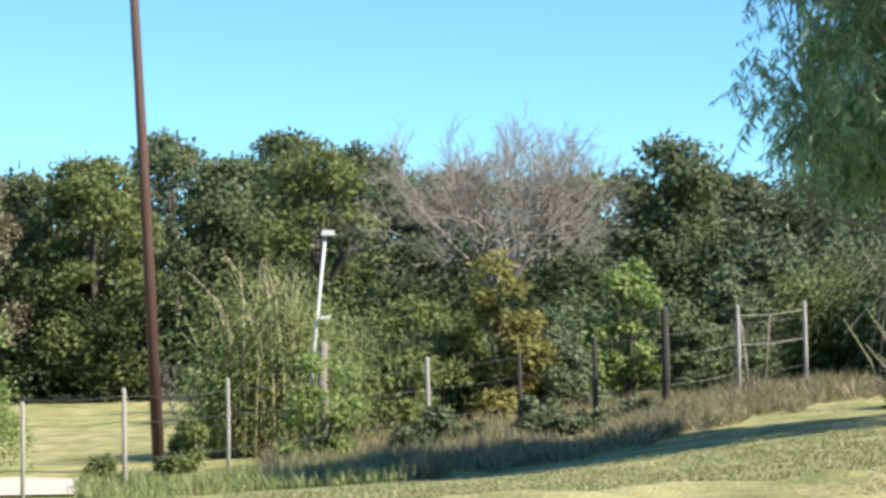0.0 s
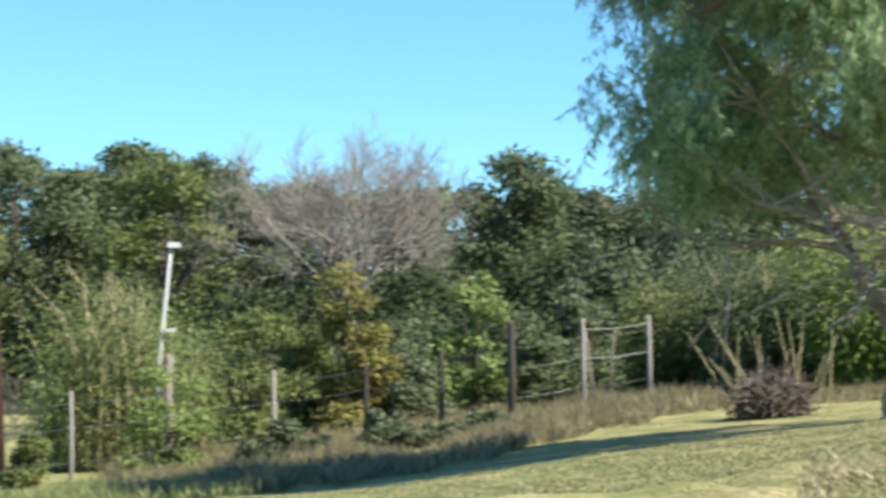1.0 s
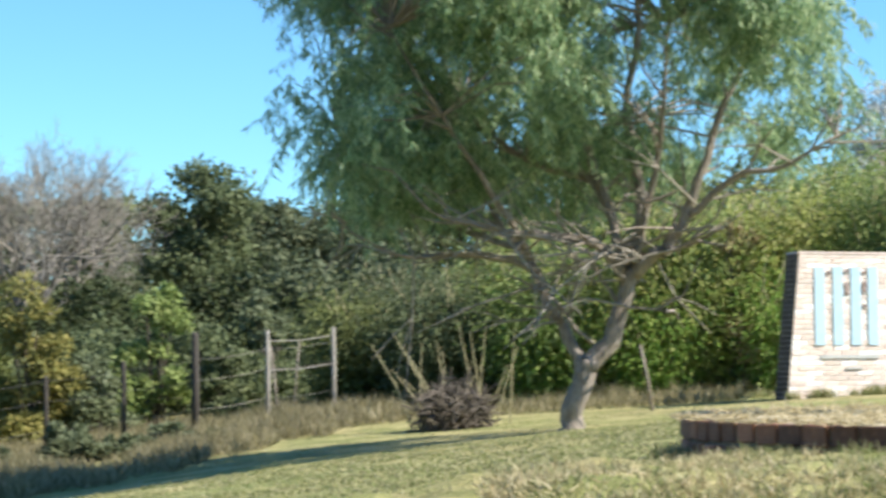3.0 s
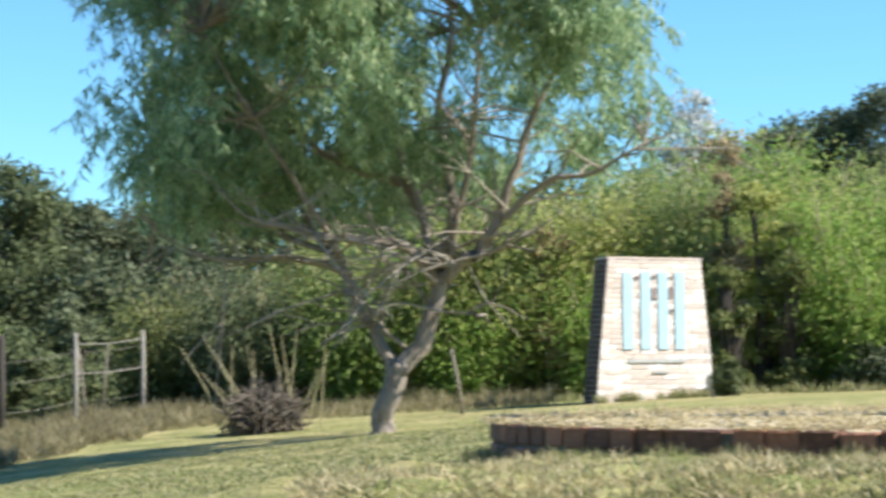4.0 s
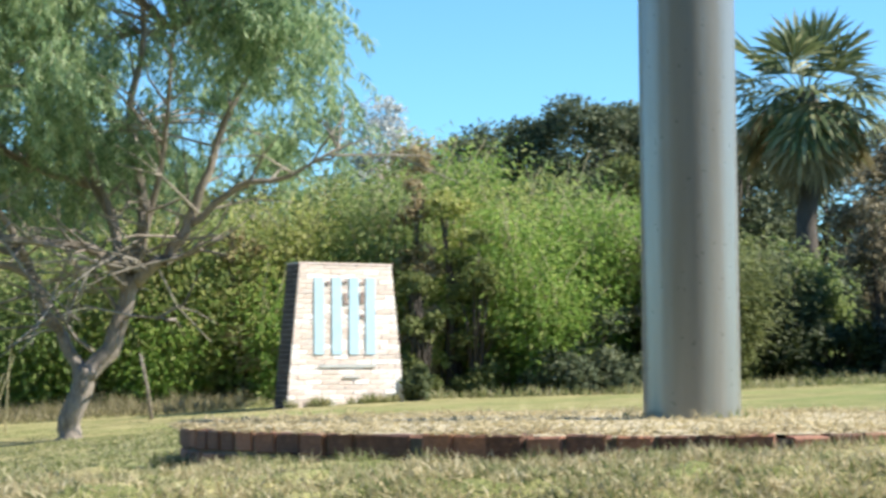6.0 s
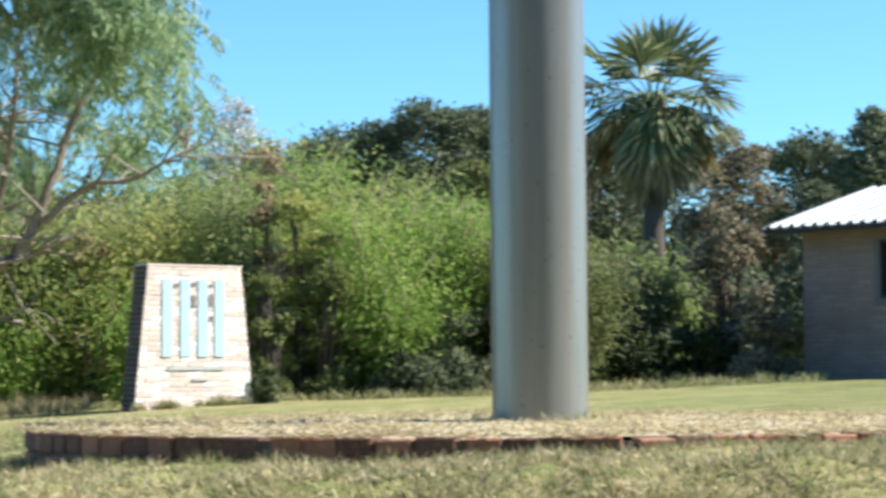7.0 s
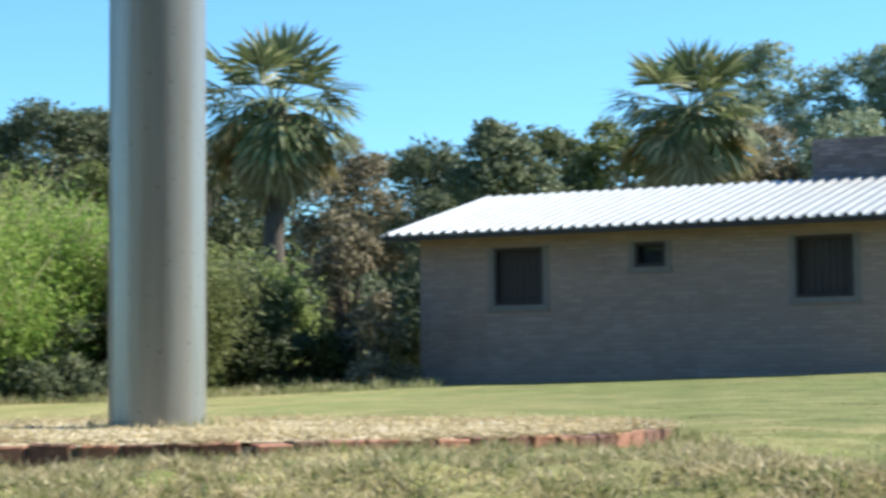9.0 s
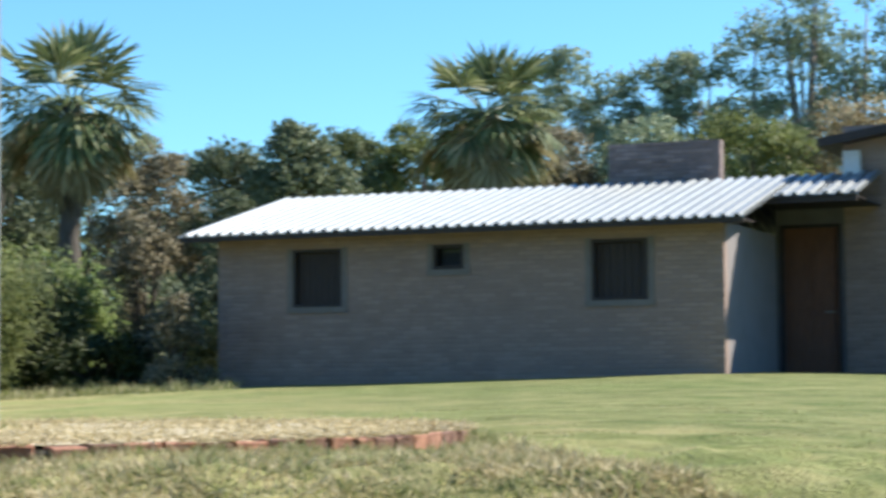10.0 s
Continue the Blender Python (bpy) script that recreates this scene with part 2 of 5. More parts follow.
POST_PALE = surface("weathered_pale_post", (0.27, 0.245, 0.21), (0.43, 0.40, 0.36), 5, 50, stretch=(3, 3, 0.6))
POST_DARK = surface("weathered_dark_post", (0.030, 0.026, 0.022), (0.07, 0.06, 0.05), 5, 50, stretch=(3, 3, 0.6))
CREOSOTE = surface("creosoted_pole", (0.060, 0.028, 0.020), (0.11, 0.058, 0.042), 4, 50, stretch=(3, 3, 0.3))
WIRE = surface("fence_wire", (0.10, 0.095, 0.085), (0.18, 0.17, 0.155), 6, 50, rough=0.5, metal=0.6)
BARK = surface("rough_grey_bark", (0.135, 0.11, 0.09), (0.37, 0.315, 0.265), 6, 35, relief=1.0, stretch=(2, 2, 0.5))
BARK_DARK = surface("dark_bark", (0.045, 0.036, 0.028), (0.11, 0.09, 0.07), 6, 35, relief=0.8, stretch=(2, 2, 0.5))
TWIG_GREY = surface("bare_grey_twigs", (0.19, 0.165, 0.135), (0.35, 0.315, 0.265), 5, 30)
TWIG_DARK = surface("dead_dark_twigs", (0.060, 0.049, 0.040), (0.17, 0.142, 0.112), 5, 30)
CANE = surface("straw_coloured_cane", (0.26, 0.24, 0.12), (0.45, 0.40, 0.24), 5, 30)

LEAF_PEPPER = foliage("pepper_tree_leaves", [(0.10, 0.19, 0.095), (0.26, 0.38, 0.20), (0.46, 0.58, 0.33), (0.66, 0.74, 0.47)], 0.48)
LEAF_DARK = foliage("dark_evergreen_leaves", [(0.068, 0.09, 0.048), (0.102, 0.128, 0.068), (0.145, 0.168, 0.09), (0.195, 0.208, 0.112)], 0.25)
# near-black green: shade beneath trees and shrubs is put into this leaf colour
LEAF_SHADE = foliage("shade_dark_green_leaves", [(0.022, 0.034, 0.012), (0.045, 0.06, 0.02), (0.08, 0.095, 0.034)], 0.15)
LEAF_MID = foliage("green_leaves", [(0.08, 0.105, 0.05), (0.132, 0.165, 0.076), (0.195, 0.225, 0.106)], 0.32)
LEAF_OLIVE = foliage("olive_green_leaves", [(0.115, 0.142, 0.046), (0.18, 0.212, 0.072), (0.26, 0.282, 0.108)], 0.35)
LEAF_LIGHT = foliage("light_green_leaves", [(0.145, 0.205, 0.062), (0.265, 0.34, 0.108), (0.39, 0.44, 0.18)], 0.42)
LEAF_BAMBOO = foliage("bamboo_leaves", [(0.135, 0.24, 0.05), (0.26, 0.40, 0.085), (0.39, 0.54, 0.13), (0.57, 0.62, 0.22)], 0.58)
LEAF_BAMBOO_DRY = foliage("yellowing_bamboo_leaves", [(0.21, 0.26, 0.06), (0.38, 0.43, 0.12), (0.55, 0.56, 0.20), (0.68, 0.63, 0.32)], 0.55)
LEAF_YELLOW = foliage("yellow_autumn_leaves", [(0.15, 0.16, 0.05), (0.27, 0.255, 0.08), (0.42, 0.365, 0.125)], 0.4)
LEAF_BROWN = foliage("dry_tan_leaves", [(0.187, 0.146, 0.075), (0.409, 0.324, 0.179), (0.718, 0.615, 0.392)], 0.3)
LEAF_RUSSET = foliage("withering_russet_leaves", [(0.10, 0.098, 0.058), (0.19, 0.165, 0.10), (0.32, 0.275, 0.18), (0.50, 0.43, 0.29)], 0.3)
LEAF_GREYGREEN = foliage("grey_green_leaves", [(0.156, 0.196, 0.116), (0.282, 0.339, 0.199), (0.48, 0.52, 0.329)], 0.3)
LEAF_SAGE = foliage("sage_leaves", [(0.09, 0.115, 0.062), (0.17, 0.205, 0.11), (0.29, 0.32, 0.19)], 0.3)
LEAF_SILVER = foliage("silver_leaves", [(0.33, 0.363, 0.352), (0.55, 0.583, 0.572), (0.748, 0.77, 0.77)], 0.3)
LEAF_PALM = foliage("palm_fronds", [(0.075, 0.11, 0.05), (0.175, 0.21, 0.09), (0.43, 0.44, 0.25)], 0.3, 0.42)
LEAF_PALM_DRY = foliage("dry_palm_fronds", [(0.17, 0.145, 0.07), (0.32, 0.28, 0.15), (0.50, 0.45, 0.27)], 0.3)
GRASS = foliage("lawn_blades", [(0.14, 0.18, 0.06), (0.26, 0.28, 0.115), (0.43, 0.39, 0.22), (0.60, 0.54, 0.36)], 0.4)
GRASS_DRY = foliage("tall_dry_grass_blades", [(0.15, 0.14, 0.07), (0.29, 0.255, 0.145), (0.48, 0.42, 0.28)], 0.45)
GRASS_STRAW = foliage("straw_blades", [(0.345, 0.287, 0.149), (0.552, 0.471, 0.287), (0.736, 0.655, 0.46)], 0.35)

# ---------------------------------------------------------------- ground
def build_ground():
    g = Geo()
    rad = [0.0, 0.5, 1.0, 1.5, 2.0, 2.5, 3.0, 3.5]
    while rad[-1] < 1500:
        rad.append(rad[-1] + (0.07 if 4 < rad[-1] < 11 else 0.5 if rad[-1] < 4 else rad[-1] * 0.035))
    ang = list(np.radians(np.concatenate([np.arange(-20, 70, 0.4), np.arange(70, 340, 5.0)])))
    R, A = np.meshgrid(rad, ang, indexing="ij")
    X, Y = R * np.sin(A), R * np.cos(A)
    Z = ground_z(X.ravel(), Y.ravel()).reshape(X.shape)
    Z = Z + 0.012 * np.array([noise.noise((x * 0.9, y * 0.9, 0.0)) for x, y in zip(X.ravel(), Y.ravel())]).reshape(X.shape)
    # lumps and hollows of the rough bank
    rough = np.clip((R - 4.4) / 0.4, 0, 1) * np.clip((9.0 - R) / 1.2, 0, 1) * ((A > 0.2) & (A < 1.1))
    lump = np.array([noise.noise((x * 3.6, y * 3.6, 4.0)) + 0.5 * noise.noise((x * 8.0, y * 8.0, 9.0)) for x, y in zip(X.ravel(), Y.ravel())]).reshape(X.shape)
    Z = Z + 0.042 * rough * lump
    nr, na = X.shape
    f = [(i * na + j, i * na + (j + 1) % na, (i + 1) * na + (j + 1) % na, (i + 1) * na + j) for i in range(nr - 1) for j in range(na)]
    g.add(np.stack([X, Y, Z], -1).reshape(-1, 3), f)
    return solid("ground", g, LAWN, "sloping mown lawn with dry yellow-green grass", "ground", "structure", smooth=True)


build_ground()

# sandy track beyond the fence
g = Geo()
vs, fs = [], []
for i in range(25):
    p = at(-21.8 + i * 0.5, 24.4 + 0.25 * math.sin(i * 0.7))
    for off in (0.0, 4.6 + 0.2 * math.sin(i)):
        q = p + p.normalized() * off
        vs.append((q.x, q.y, gz(q.x, q.y) + 0.035))
for i in range(24):
    fs.append((2 * i, 2 * i + 2, 2 * i + 3, 2 * i + 1))
g.add(vs, fs)
solid("track", g, SAND, "pale sandy vehicle track beyond the fence", "track", "structure", smooth=True)


# ---------------------------------------------------------------- plants
def rnd_dirs(rng, n):
    v = rng.normal(size=(n, 3))
    return v / np.linalg.norm(v, axis=1, keepdims=True)


def puff_leaves(geo, rng, c, r, n, size, up=0.5, droop=0.0):
    """A clump of leaves: scattered through a flattened ball, facing outwards and upwards."""
    d = rnd_dirs(rng, n)
    d[:, 2] = np.where(d[:, 2] < -0.35, -d[:, 2], d[:, 2])
    rr = 1.0 - 0.5 * rng.random((n, 1)) ** 1.6
    p = np.asarray(c) + d * rr * np.asarray(r) * (1 + 0.12 * rng.normal(size=(n, 1)))
    face = d + np.array([0, 0, up * 0.7]) + 0.38 * rng.normal(size=(n, 3))
    axis = rnd_dirs(rng, n) + d * 0.25 + np.array([0, 0, -droop])
    ln = size * rng.uniform(0.55, 1.25, n)
    geo.leaves(p, axis, face, ln, ln * rng.uniform(0.42, 0.66, n))


def crown_puffs(rng, h, w, base, n, dome=1.0):
    """Centres and radii of clumps that make up an uneven crown."""
    out = []
    for _ in range(n):
        a = rng.uniform(0, 2 * math.pi)
        t = rng.random()
        z = base + (h - base) * t
        prof = math.sqrt(max(0.05, 1 - (abs(t - 0.42) / 0.62) ** 2)) * dome
        rad = w / 2 * prof * math.sqrt(rng.uniform(0.2, 1.0)) * rng.uniform(0.8, 1.08)
        s = w * rng.uniform(0.13, 0.23)
        out.append(((math.cos(a) * rad, math.sin(a) * rad, z - s * 0.5), (s, s, s * 0.75)))
    return out


def tree(name, yaw, d, top, width_deg, leaf, label, seed, base=0.25, puffs=46, per=150, size=0.2, bark=None, category="tree", up=0.5, droop=0.1, group="", trunk_r=0.0):
    """A broadleaved tree: trunk with limbs, and a crown of leaf clumps. top: rise of its crest over the eye for each metre of distance."""
    rng = np.random.default_rng(seed)
    o = on_ground(yaw, d)
    h = EYE + top * d - o.z
    w = radians(width_deg) * d
    ob = thing(name, o, label, category, group)
    pf = crown_puffs(rng, h, w, h * base, puffs)
    wood, leaves = Geo(), Geo()
    tr = trunk_r or 0.018 * h + 0.03
    lean = rng.uniform(-0.05, 0.05, 2) * h
    spine = [Vector((lean[0] * t * t + 0.05 * math.sin(5 * t + seed), lean[1] * t * t, h * 0.8 * t - 0.1 * (1 - t))) for t in (0, 0.15, 0.3, 0.5, 0.75, 1.0)]
    wood.tube(spine, [tr * k for k in (1.25, 1.0, 0.85, 0.65, 0.4, 0.15)], 8)
    for c, r in pf[: min(len(pf), 16)]:
        z0 = min(max(0.15, c[2] * 0.55 / (h * 0.8)), 0.9)
        k = Vector((lean[0] * z0 * z0, lean[1] * z0 * z0, h * 0.8 * z0))
        e = Vector(c)
        m = k.lerp(e, 0.5) + Vector((0, 0, -0.06 * (e - k).length))
        wood.tube([k, m, e], [tr * 0.45, tr * 0.3, tr * 0.1], 5)
    for c, r in pf:
        puff_leaves(leaves, rng, c, r, per, size, up, droop)
    part("trunk", wood, bark or BARK_DARK, ob, smooth=True)
    part("crown", leaves, leaf, ob)
    return ob


def shrub(name, yaw, d, top, width_deg, leaf, label, seed, puffs=22, per=170, size=0.15, group="", stems=None):
    """A bush that is leafy to the ground."""
    rng = np.random.default_rng(seed)
    o = on_ground(yaw, d)
    h, w = EYE + top * d - o.z, radians(width_deg) * d
    ob = thing(name, o, label, "shrub", group)
    wood, leaves = Geo(), Geo()
    for _ in range(puffs):
        a, t = rng.uniform(0, 2 * math.pi), rng.random()
        rad = w / 2 * math.sqrt(rng.random()) * (1 - 0.55 * t * t)
        s = rng.uniform(0.16, 0.28) * min(w, h)
        c = (math.cos(a) * rad, math.sin(a) * rad, max(s * 0.4, h * t - s * 0.6))
        puff_leaves(leaves, rng, c, (s, s, s * 0.9), per, size, 0.4, 0.15)
        k = Vector((rng.uniform(-0.15, 0.15), rng.uniform(-0.15, 0.15), -0.05))
        wood.tube([k, k.lerp(Vector(c), 0.5) + Vector((0, 0, 0.1 * h)), c], [0.03, 0.02, 0.008], 5)
    part("stem", wood, stems or BARK_DARK, ob, smooth=True, kind="stuff")
    part("foliage", leaves, leaf, ob)
    return ob


def bamboo(yaw, d, top, width_deg, seed, leaf=None, canes=52, per=290, label="dense clump of green bamboo with arching leafy canes", size=0.125, name="bamboo_clump", category="bamboo", group="bamboo thicket"):
    """Arching canes with drooping narrow leaves."""
    rng = np.random.default_rng(seed)
    o = on_ground(yaw, d)
    h, w = EYE + top * d - o.z, radians(width_deg) * d
    ob = thing(name, o, label, category, group)
    cane, leaves = Geo(), Geo()
    for _ in range(canes):
        a, rad = rng.uniform(0, 2 * math.pi), w / 2 * math.sqrt(rng.random())
        b = Vector((math.cos(a) * rad, math.sin(a) * rad * 0.7, 0))
        hh = h * rng.uniform(0.5, 1.0) * (1.02 - 0.16 * (abs(b.x) / (w / 2)) ** 2)
        out = Vector((rng.normal(), rng.normal(), 0)) * 0.13 * hh
        tip = b + out + Vector((0, 0, hh))
        pts = [b + Vector((0, 0, -0.05)), b + out * 0.12 + Vector((0, 0, hh * 0.45)), b + out * 0.5 + Vector((0, 0, hh * 0.82)), tip]
        cane.tube(pts, [0.018, 0.016, 0.011, 0.004], 5)
        t = rng.uniform(0.03, 1.0, per) ** 0.85
        bx = np.array(b)[None] + np.array(out)[None] * (t[:, None] ** 2)
        p = bx + np.stack([0 * t, 0 * t, hh * t], 1) + rng.normal(size=(per, 3)) * np.array([0.26, 0.26, 0.1]) * (0.5 + t[:, None])
        p[:, 2] = np.maximum(p[:, 2], 0.15)
        stem = bx + np.stack([0 * t, 0 * t, hh * t], 1)
        radial = (p - stem) * np.array([1, 1, 0.3])
        radial /= np.linalg.norm(radial, axis=1, keepdims=True) + 1e-6
        axis = radial * 0.75 + rng.normal(size=(per, 3)) * 0.4 + np.array([0, 0, -0.55])
        face = radial + rng.normal(size=(per, 3)) * 0.35 + np.array([0, 0, 0.75])
        ln = size * rng.uniform(0.6, 1.3, per)
        leaves.leaves(p, axis, face, ln, ln * 0.3)
    part("cane", cane, CANE, ob, smooth=True, kind="stuff")
    part("foliage", leaves, leaf or LEAF_BAMBOO, ob)
    return ob


def thicket(name, yaw0, yaw1, d, depth, top, leaf, label, seed, n=90, per=170, size=0.26, low=0.0):
    """A far band of undergrowth that nobody could count out."""
    rng = np.random.default_rng(seed)
    g = Geo()
    for i in range(n):
        yw = rng.uniform(yaw0, yaw1)
        dd = d + depth * rng.random()
        p = at(yw, dd)
        zg = gz(p.x, p.y)
        crest = EYE + top * dd - zg
        t = rng.uniform(low, 1.0)
        s = rng.uniform(0.5, 1.0) * 0.024 * dd
        c = (p.x, p.y, zg + max(0.3, t * crest * (0.85 + 0.2 * math.sin(yw * 2.1 + seed)) - s * 0.5))
        puff_leaves(g, rng, c, (s, s, s * 0.8), per, size, 0.4, 0.1)
    return solid(name, g, leaf, label, "undergrowth", "stuff")


def bare_branch(geo, rng, p, v, length, r, depth):
    """A leafless limb that forks on and on."""
    e = p + v * length
    m = p.lerp(e, 0.5) + Vector(rng.normal(size=3)) * length * 0.06
    geo.tube([p, m, e], [r, r * 0.8, r * 0.6], 5 if depth > 2 else 4, cap=False)
    if depth == 0:
        return
    for k in range(3 if depth > 1 else 4):
        start = e if k < 2 else p.lerp(e, rng.uniform(0.4, 0.9))
        nv = (v + Vector(rng.normal(size=3)) * 0.5 + Vector((0, 0, 0.1))).normalized()
        bare_branch(geo, rng, start, nv, length * rng.uniform(0.6, 0.85), r * 0.58, depth - 1)


def bare_tree(name, yaw, d, top, spread, label, seed, mat, depth=5, stems=5, low=0.12, reach=0.30):
    rng = np.random.default_rng(seed)
    o = on_ground(yaw, d)
    h = EYE + top * d - o.z
    ob = thing(name, o, label, "tree")
    g = Geo()
    g.tube([(0, 0, -0.1), (0.03, 0, h * low * 0.5), (0, 0.02, h * low)], [0.03 * h, 0.026 * h, 0.022 * h], 8)
    for k in range(stems):
        a = 2 * math.pi * (k + rng.random() * 0.5) / stems
        sp = spread * rng.uniform(0.35, 1.5)
        v = Vector((math.cos(a) * sp, math.sin(a) * sp, 1)).normalized()
        limb = Geo()
        bare_branch(limb, rng, Vector((0, 0, h * low)), v, h * reach, 0.013 * h, depth)
        part("limb", limb, mat, ob, kind="stuff")
    part("trunk", g, mat, ob, smooth=True)
    return ob


# woods on the far side
thicket("far_woods", -16, 16, 72, 14, 0.082, LEAF_DARK, "dark far evergreen woods", 1, 260, 150, 0.42)
thicket("far_woods", 14, 66, 80, 14, 0.10, LEAF_DARK, "dark far evergreen woods", 2, 340, 150, 0.45)
FAR = [  # bearing, distance, crest, width, leaf, kind of look
    (-12.9, 58, 0.086, 2.8, LEAF_RUSSET, "tree turning tan and russet at the wood's edge"),
    (-11.0, 60, 0.082, 3.0, LEAF_MID, "green tree at the wood's edge"),
    (-9.4, 58, 0.090, 3.0, LEAF_OLIVE, "olive-green tree at the wood's edge"),
    (-7.2, 60, 0.102, 3.4, LEAF_MID, "tall rounded green tree"),
    (-5.7, 62, 0.094, 2.8, LEAF_MID, "green rounded tree in the wood"),
    (-4.2, 64, 0.101, 2.6, LEAF_MID, "green rounded tree in the wood"),
    (-3.5, 56, 0.096, 3.2, LEAF_OLIVE, "olive-green rounded tree catching the sun"),
    (-2.0, 64, 0.096, 2.8, LEAF_DARK, "dark evergreen tree in the wood"),
    (-0.8, 58, 0.086, 2.8, LEAF_MID, "green tree in the wood"),
    (0.6, 60, 0.084, 3.0, LEAF_DARK, "dark evergreen tree behind a bare one"),
    (3.0, 62, 0.082, 3.2, LEAF_DARK, "dark evergreen tree behind a bare one"),
    (6.2, 50, 0.097, 3.3, LEAF_MID, "green oak-like tree with a ragged crest"),
    (8.0, 56, 0.080, 2.8, LEAF_DARK, "dark tree in the wood"),
    (10.2, 56, 0.082, 3.4, LEAF_DARK, "dark tree in the wood"),
    (12.8, 58, 0.092, 3.4, LEAF_MID, "green tree in the wood"),
    (15.4, 58, 0.096, 3.4, LEAF_DARK, "dark tree in the wood"),
    (18.5, 60, 0.100, 3.6, LEAF_MID, "green tree in the wood"),
    (26.0, 66, 0.115, 3.0, LEAF_BROWN, "half-bare brownish tree on the skyline"),
    (28.2, 68, 0.121, 3.0, LEAF_DARK, "dark evergreen tree on the skyline"),
    (30.4, 66, 0.134, 3.2, LEAF_DARK, "tall dark evergreen tree on the skyline"),
    (32.3, 68, 0.129, 3.0, LEAF_DARK, "dark evergreen tree on the skyline"),
    (29.3, 67, 0.125, 2.8, LEAF_DARK, "dark evergreen tree on the skyline"),
    (31.4, 67, 0.131, 2.8, LEAF_DARK, "dark evergreen tree on the skyline"),
    (33.4, 67, 0.126, 2.8, LEAF_DARK, "dark evergreen tree on the skyline"),
    (27.2, 66, 0.117, 2.6, LEAF_DARK, "dark evergreen tree on the skyline"),
    (31.6, 62, 0.110, 2.2, LEAF_OLIVE, "olive-green tree before darker ones"),
    (34.6, 68, 0.118, 3.2, LEAF_DARK, "dark evergreen tree on the skyline"),
    (38.6, 60, 0.106, 3.0, LEAF_RUSSET, "thinning brownish tree behind the shrubs"),
    (40.6, 58, 0.104, 3.0, LEAF_DARK, "dark evergreen tree beside the house"),
    (42.6, 52, 0.113, 2.8, LEAF_SAGE, "grey-green rounded tree behind the house"),
    (44.4, 58, 0.112, 2.6, LEAF_MID, "green tree behind the house"),
    (46.0, 58, 0.114, 2.6, LEAF_OLIVE, "olive tree behind the house"),
    (49.6, 60, 0.112, 3.0, LEAF_RUSSET, "brownish thinning tree behind the house"),
    (52.0, 60, 0.116, 3.0, LEAF_GREYGREEN, "grey-green tree behind the house"),
    (55.0, 58, 0.118, 3.4, LEAF_OLIVE, "olive shrubby tree behind the house"),
    (58.0, 60, 0.120, 3.4, LEAF_BROWN, "brownish tree behind the house"),
]
for i, (yw, d, top, wd, leaf, lab) in enumerate(FAR):
    tree("woodland_tree", yw, d, top * (1.04 if yw < 25 else 1.0 if yw < 36 else 1.1), wd * 1.12, leaf, lab, 100 + i, base=0.06, puffs=66, per=170, size=0.185, group="trees of the wood")
CREST = ([-14, -9.4, -7.2, -5.5, -4.2, -2, -0.8, 1, 6, 8, 16, 24, 26, 28, 30.4, 32.5, 35, 38, 41, 43, 46, 50, 56, 62],
         [0.085, 0.09, 0.10, 0.094, 0.10, 0.095, 0.088, 0.08, 0.088, 0.08, 0.095, 0.10, 0.112, 0.12, 0.131, 0.127, 0.116, 0.108, 0.108, 0.113, 0.114, 0.115, 0.12, 0.125])
for i, yw in enumerate([-13 + 1.9 * k for k in range(20)] + [25.4 + 1.9 * k for k in range(19)]):
    tree("woodland_tree", yw, 70, float(np.interp(yw, *CREST)) * 1.0, 4.0, (LEAF_MID, LEAF_DARK, LEAF_MID, LEAF_OLIVE)[(i * 7) % 4 if yw < 20 else (i % 3)], "tree in the depth of the wood", 600 + i, base=0.06, puffs=40, per=110, size=0.26, group="trees of the wood")
for i, (yw, top, wd) in enumerate([(48.9, 0.138, 2.0), (50.0, 0.160, 2.2), (51.3, 0.148, 2.2), (52.6, 0.154, 2.2), (53.8, 0.163, 2.4), (55.2, 0.175, 2.5), (56.6, 0.190, 2.8), (58.2, 0.184, 2.8), (59.8, 0.188, 2.8), (61.5, 0.188, 3.0)]):
    tree("eucalyptus_tree", yw, 78, top, wd, LEAF_GREYGREEN, "tall airy grey-green eucalyptus behind the house", 160 + i, base=0.3, puffs=58, per=105, size=0.22, bark=BARK, group="eucalyptus row")
tree("poplar_tree", 24.7, 60, 0.143, 2.1, LEAF_SILVER, "pale silvery poplar tip above the bamboo", 180, base=0.55, puffs=34, per=46, size=0.2, bark=BARK)
bare_tree("bare_tree", 1.75, 48, 0.107, 0.78, "wide leafless grey tree with fine branching twigs", 7, TWIG_GREY, depth=6, stems=9, low=0.34, reach=0.225)

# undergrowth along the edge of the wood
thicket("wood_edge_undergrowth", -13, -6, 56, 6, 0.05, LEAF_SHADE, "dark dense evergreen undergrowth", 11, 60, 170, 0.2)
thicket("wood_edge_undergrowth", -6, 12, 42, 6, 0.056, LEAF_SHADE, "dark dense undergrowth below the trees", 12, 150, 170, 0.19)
thicket("wood_edge_undergrowth", -4, 9, 37, 4, 0.022, LEAF_MID, "mixed green undergrowth behind the fence", 13, 80, 170, 0.16)
thicket("wood_edge_undergrowth", 8, 24, 40, 5, 0.06, LEAF_DARK, "dark undergrowth behind the bamboo", 14, 120, 170, 0.2)
thicket("wood_edge_undergrowth", 24, 42, 43, 5, 0.055, LEAF_DARK, "dark undergrowth behind the bamboo", 15, 130, 170, 0.2)
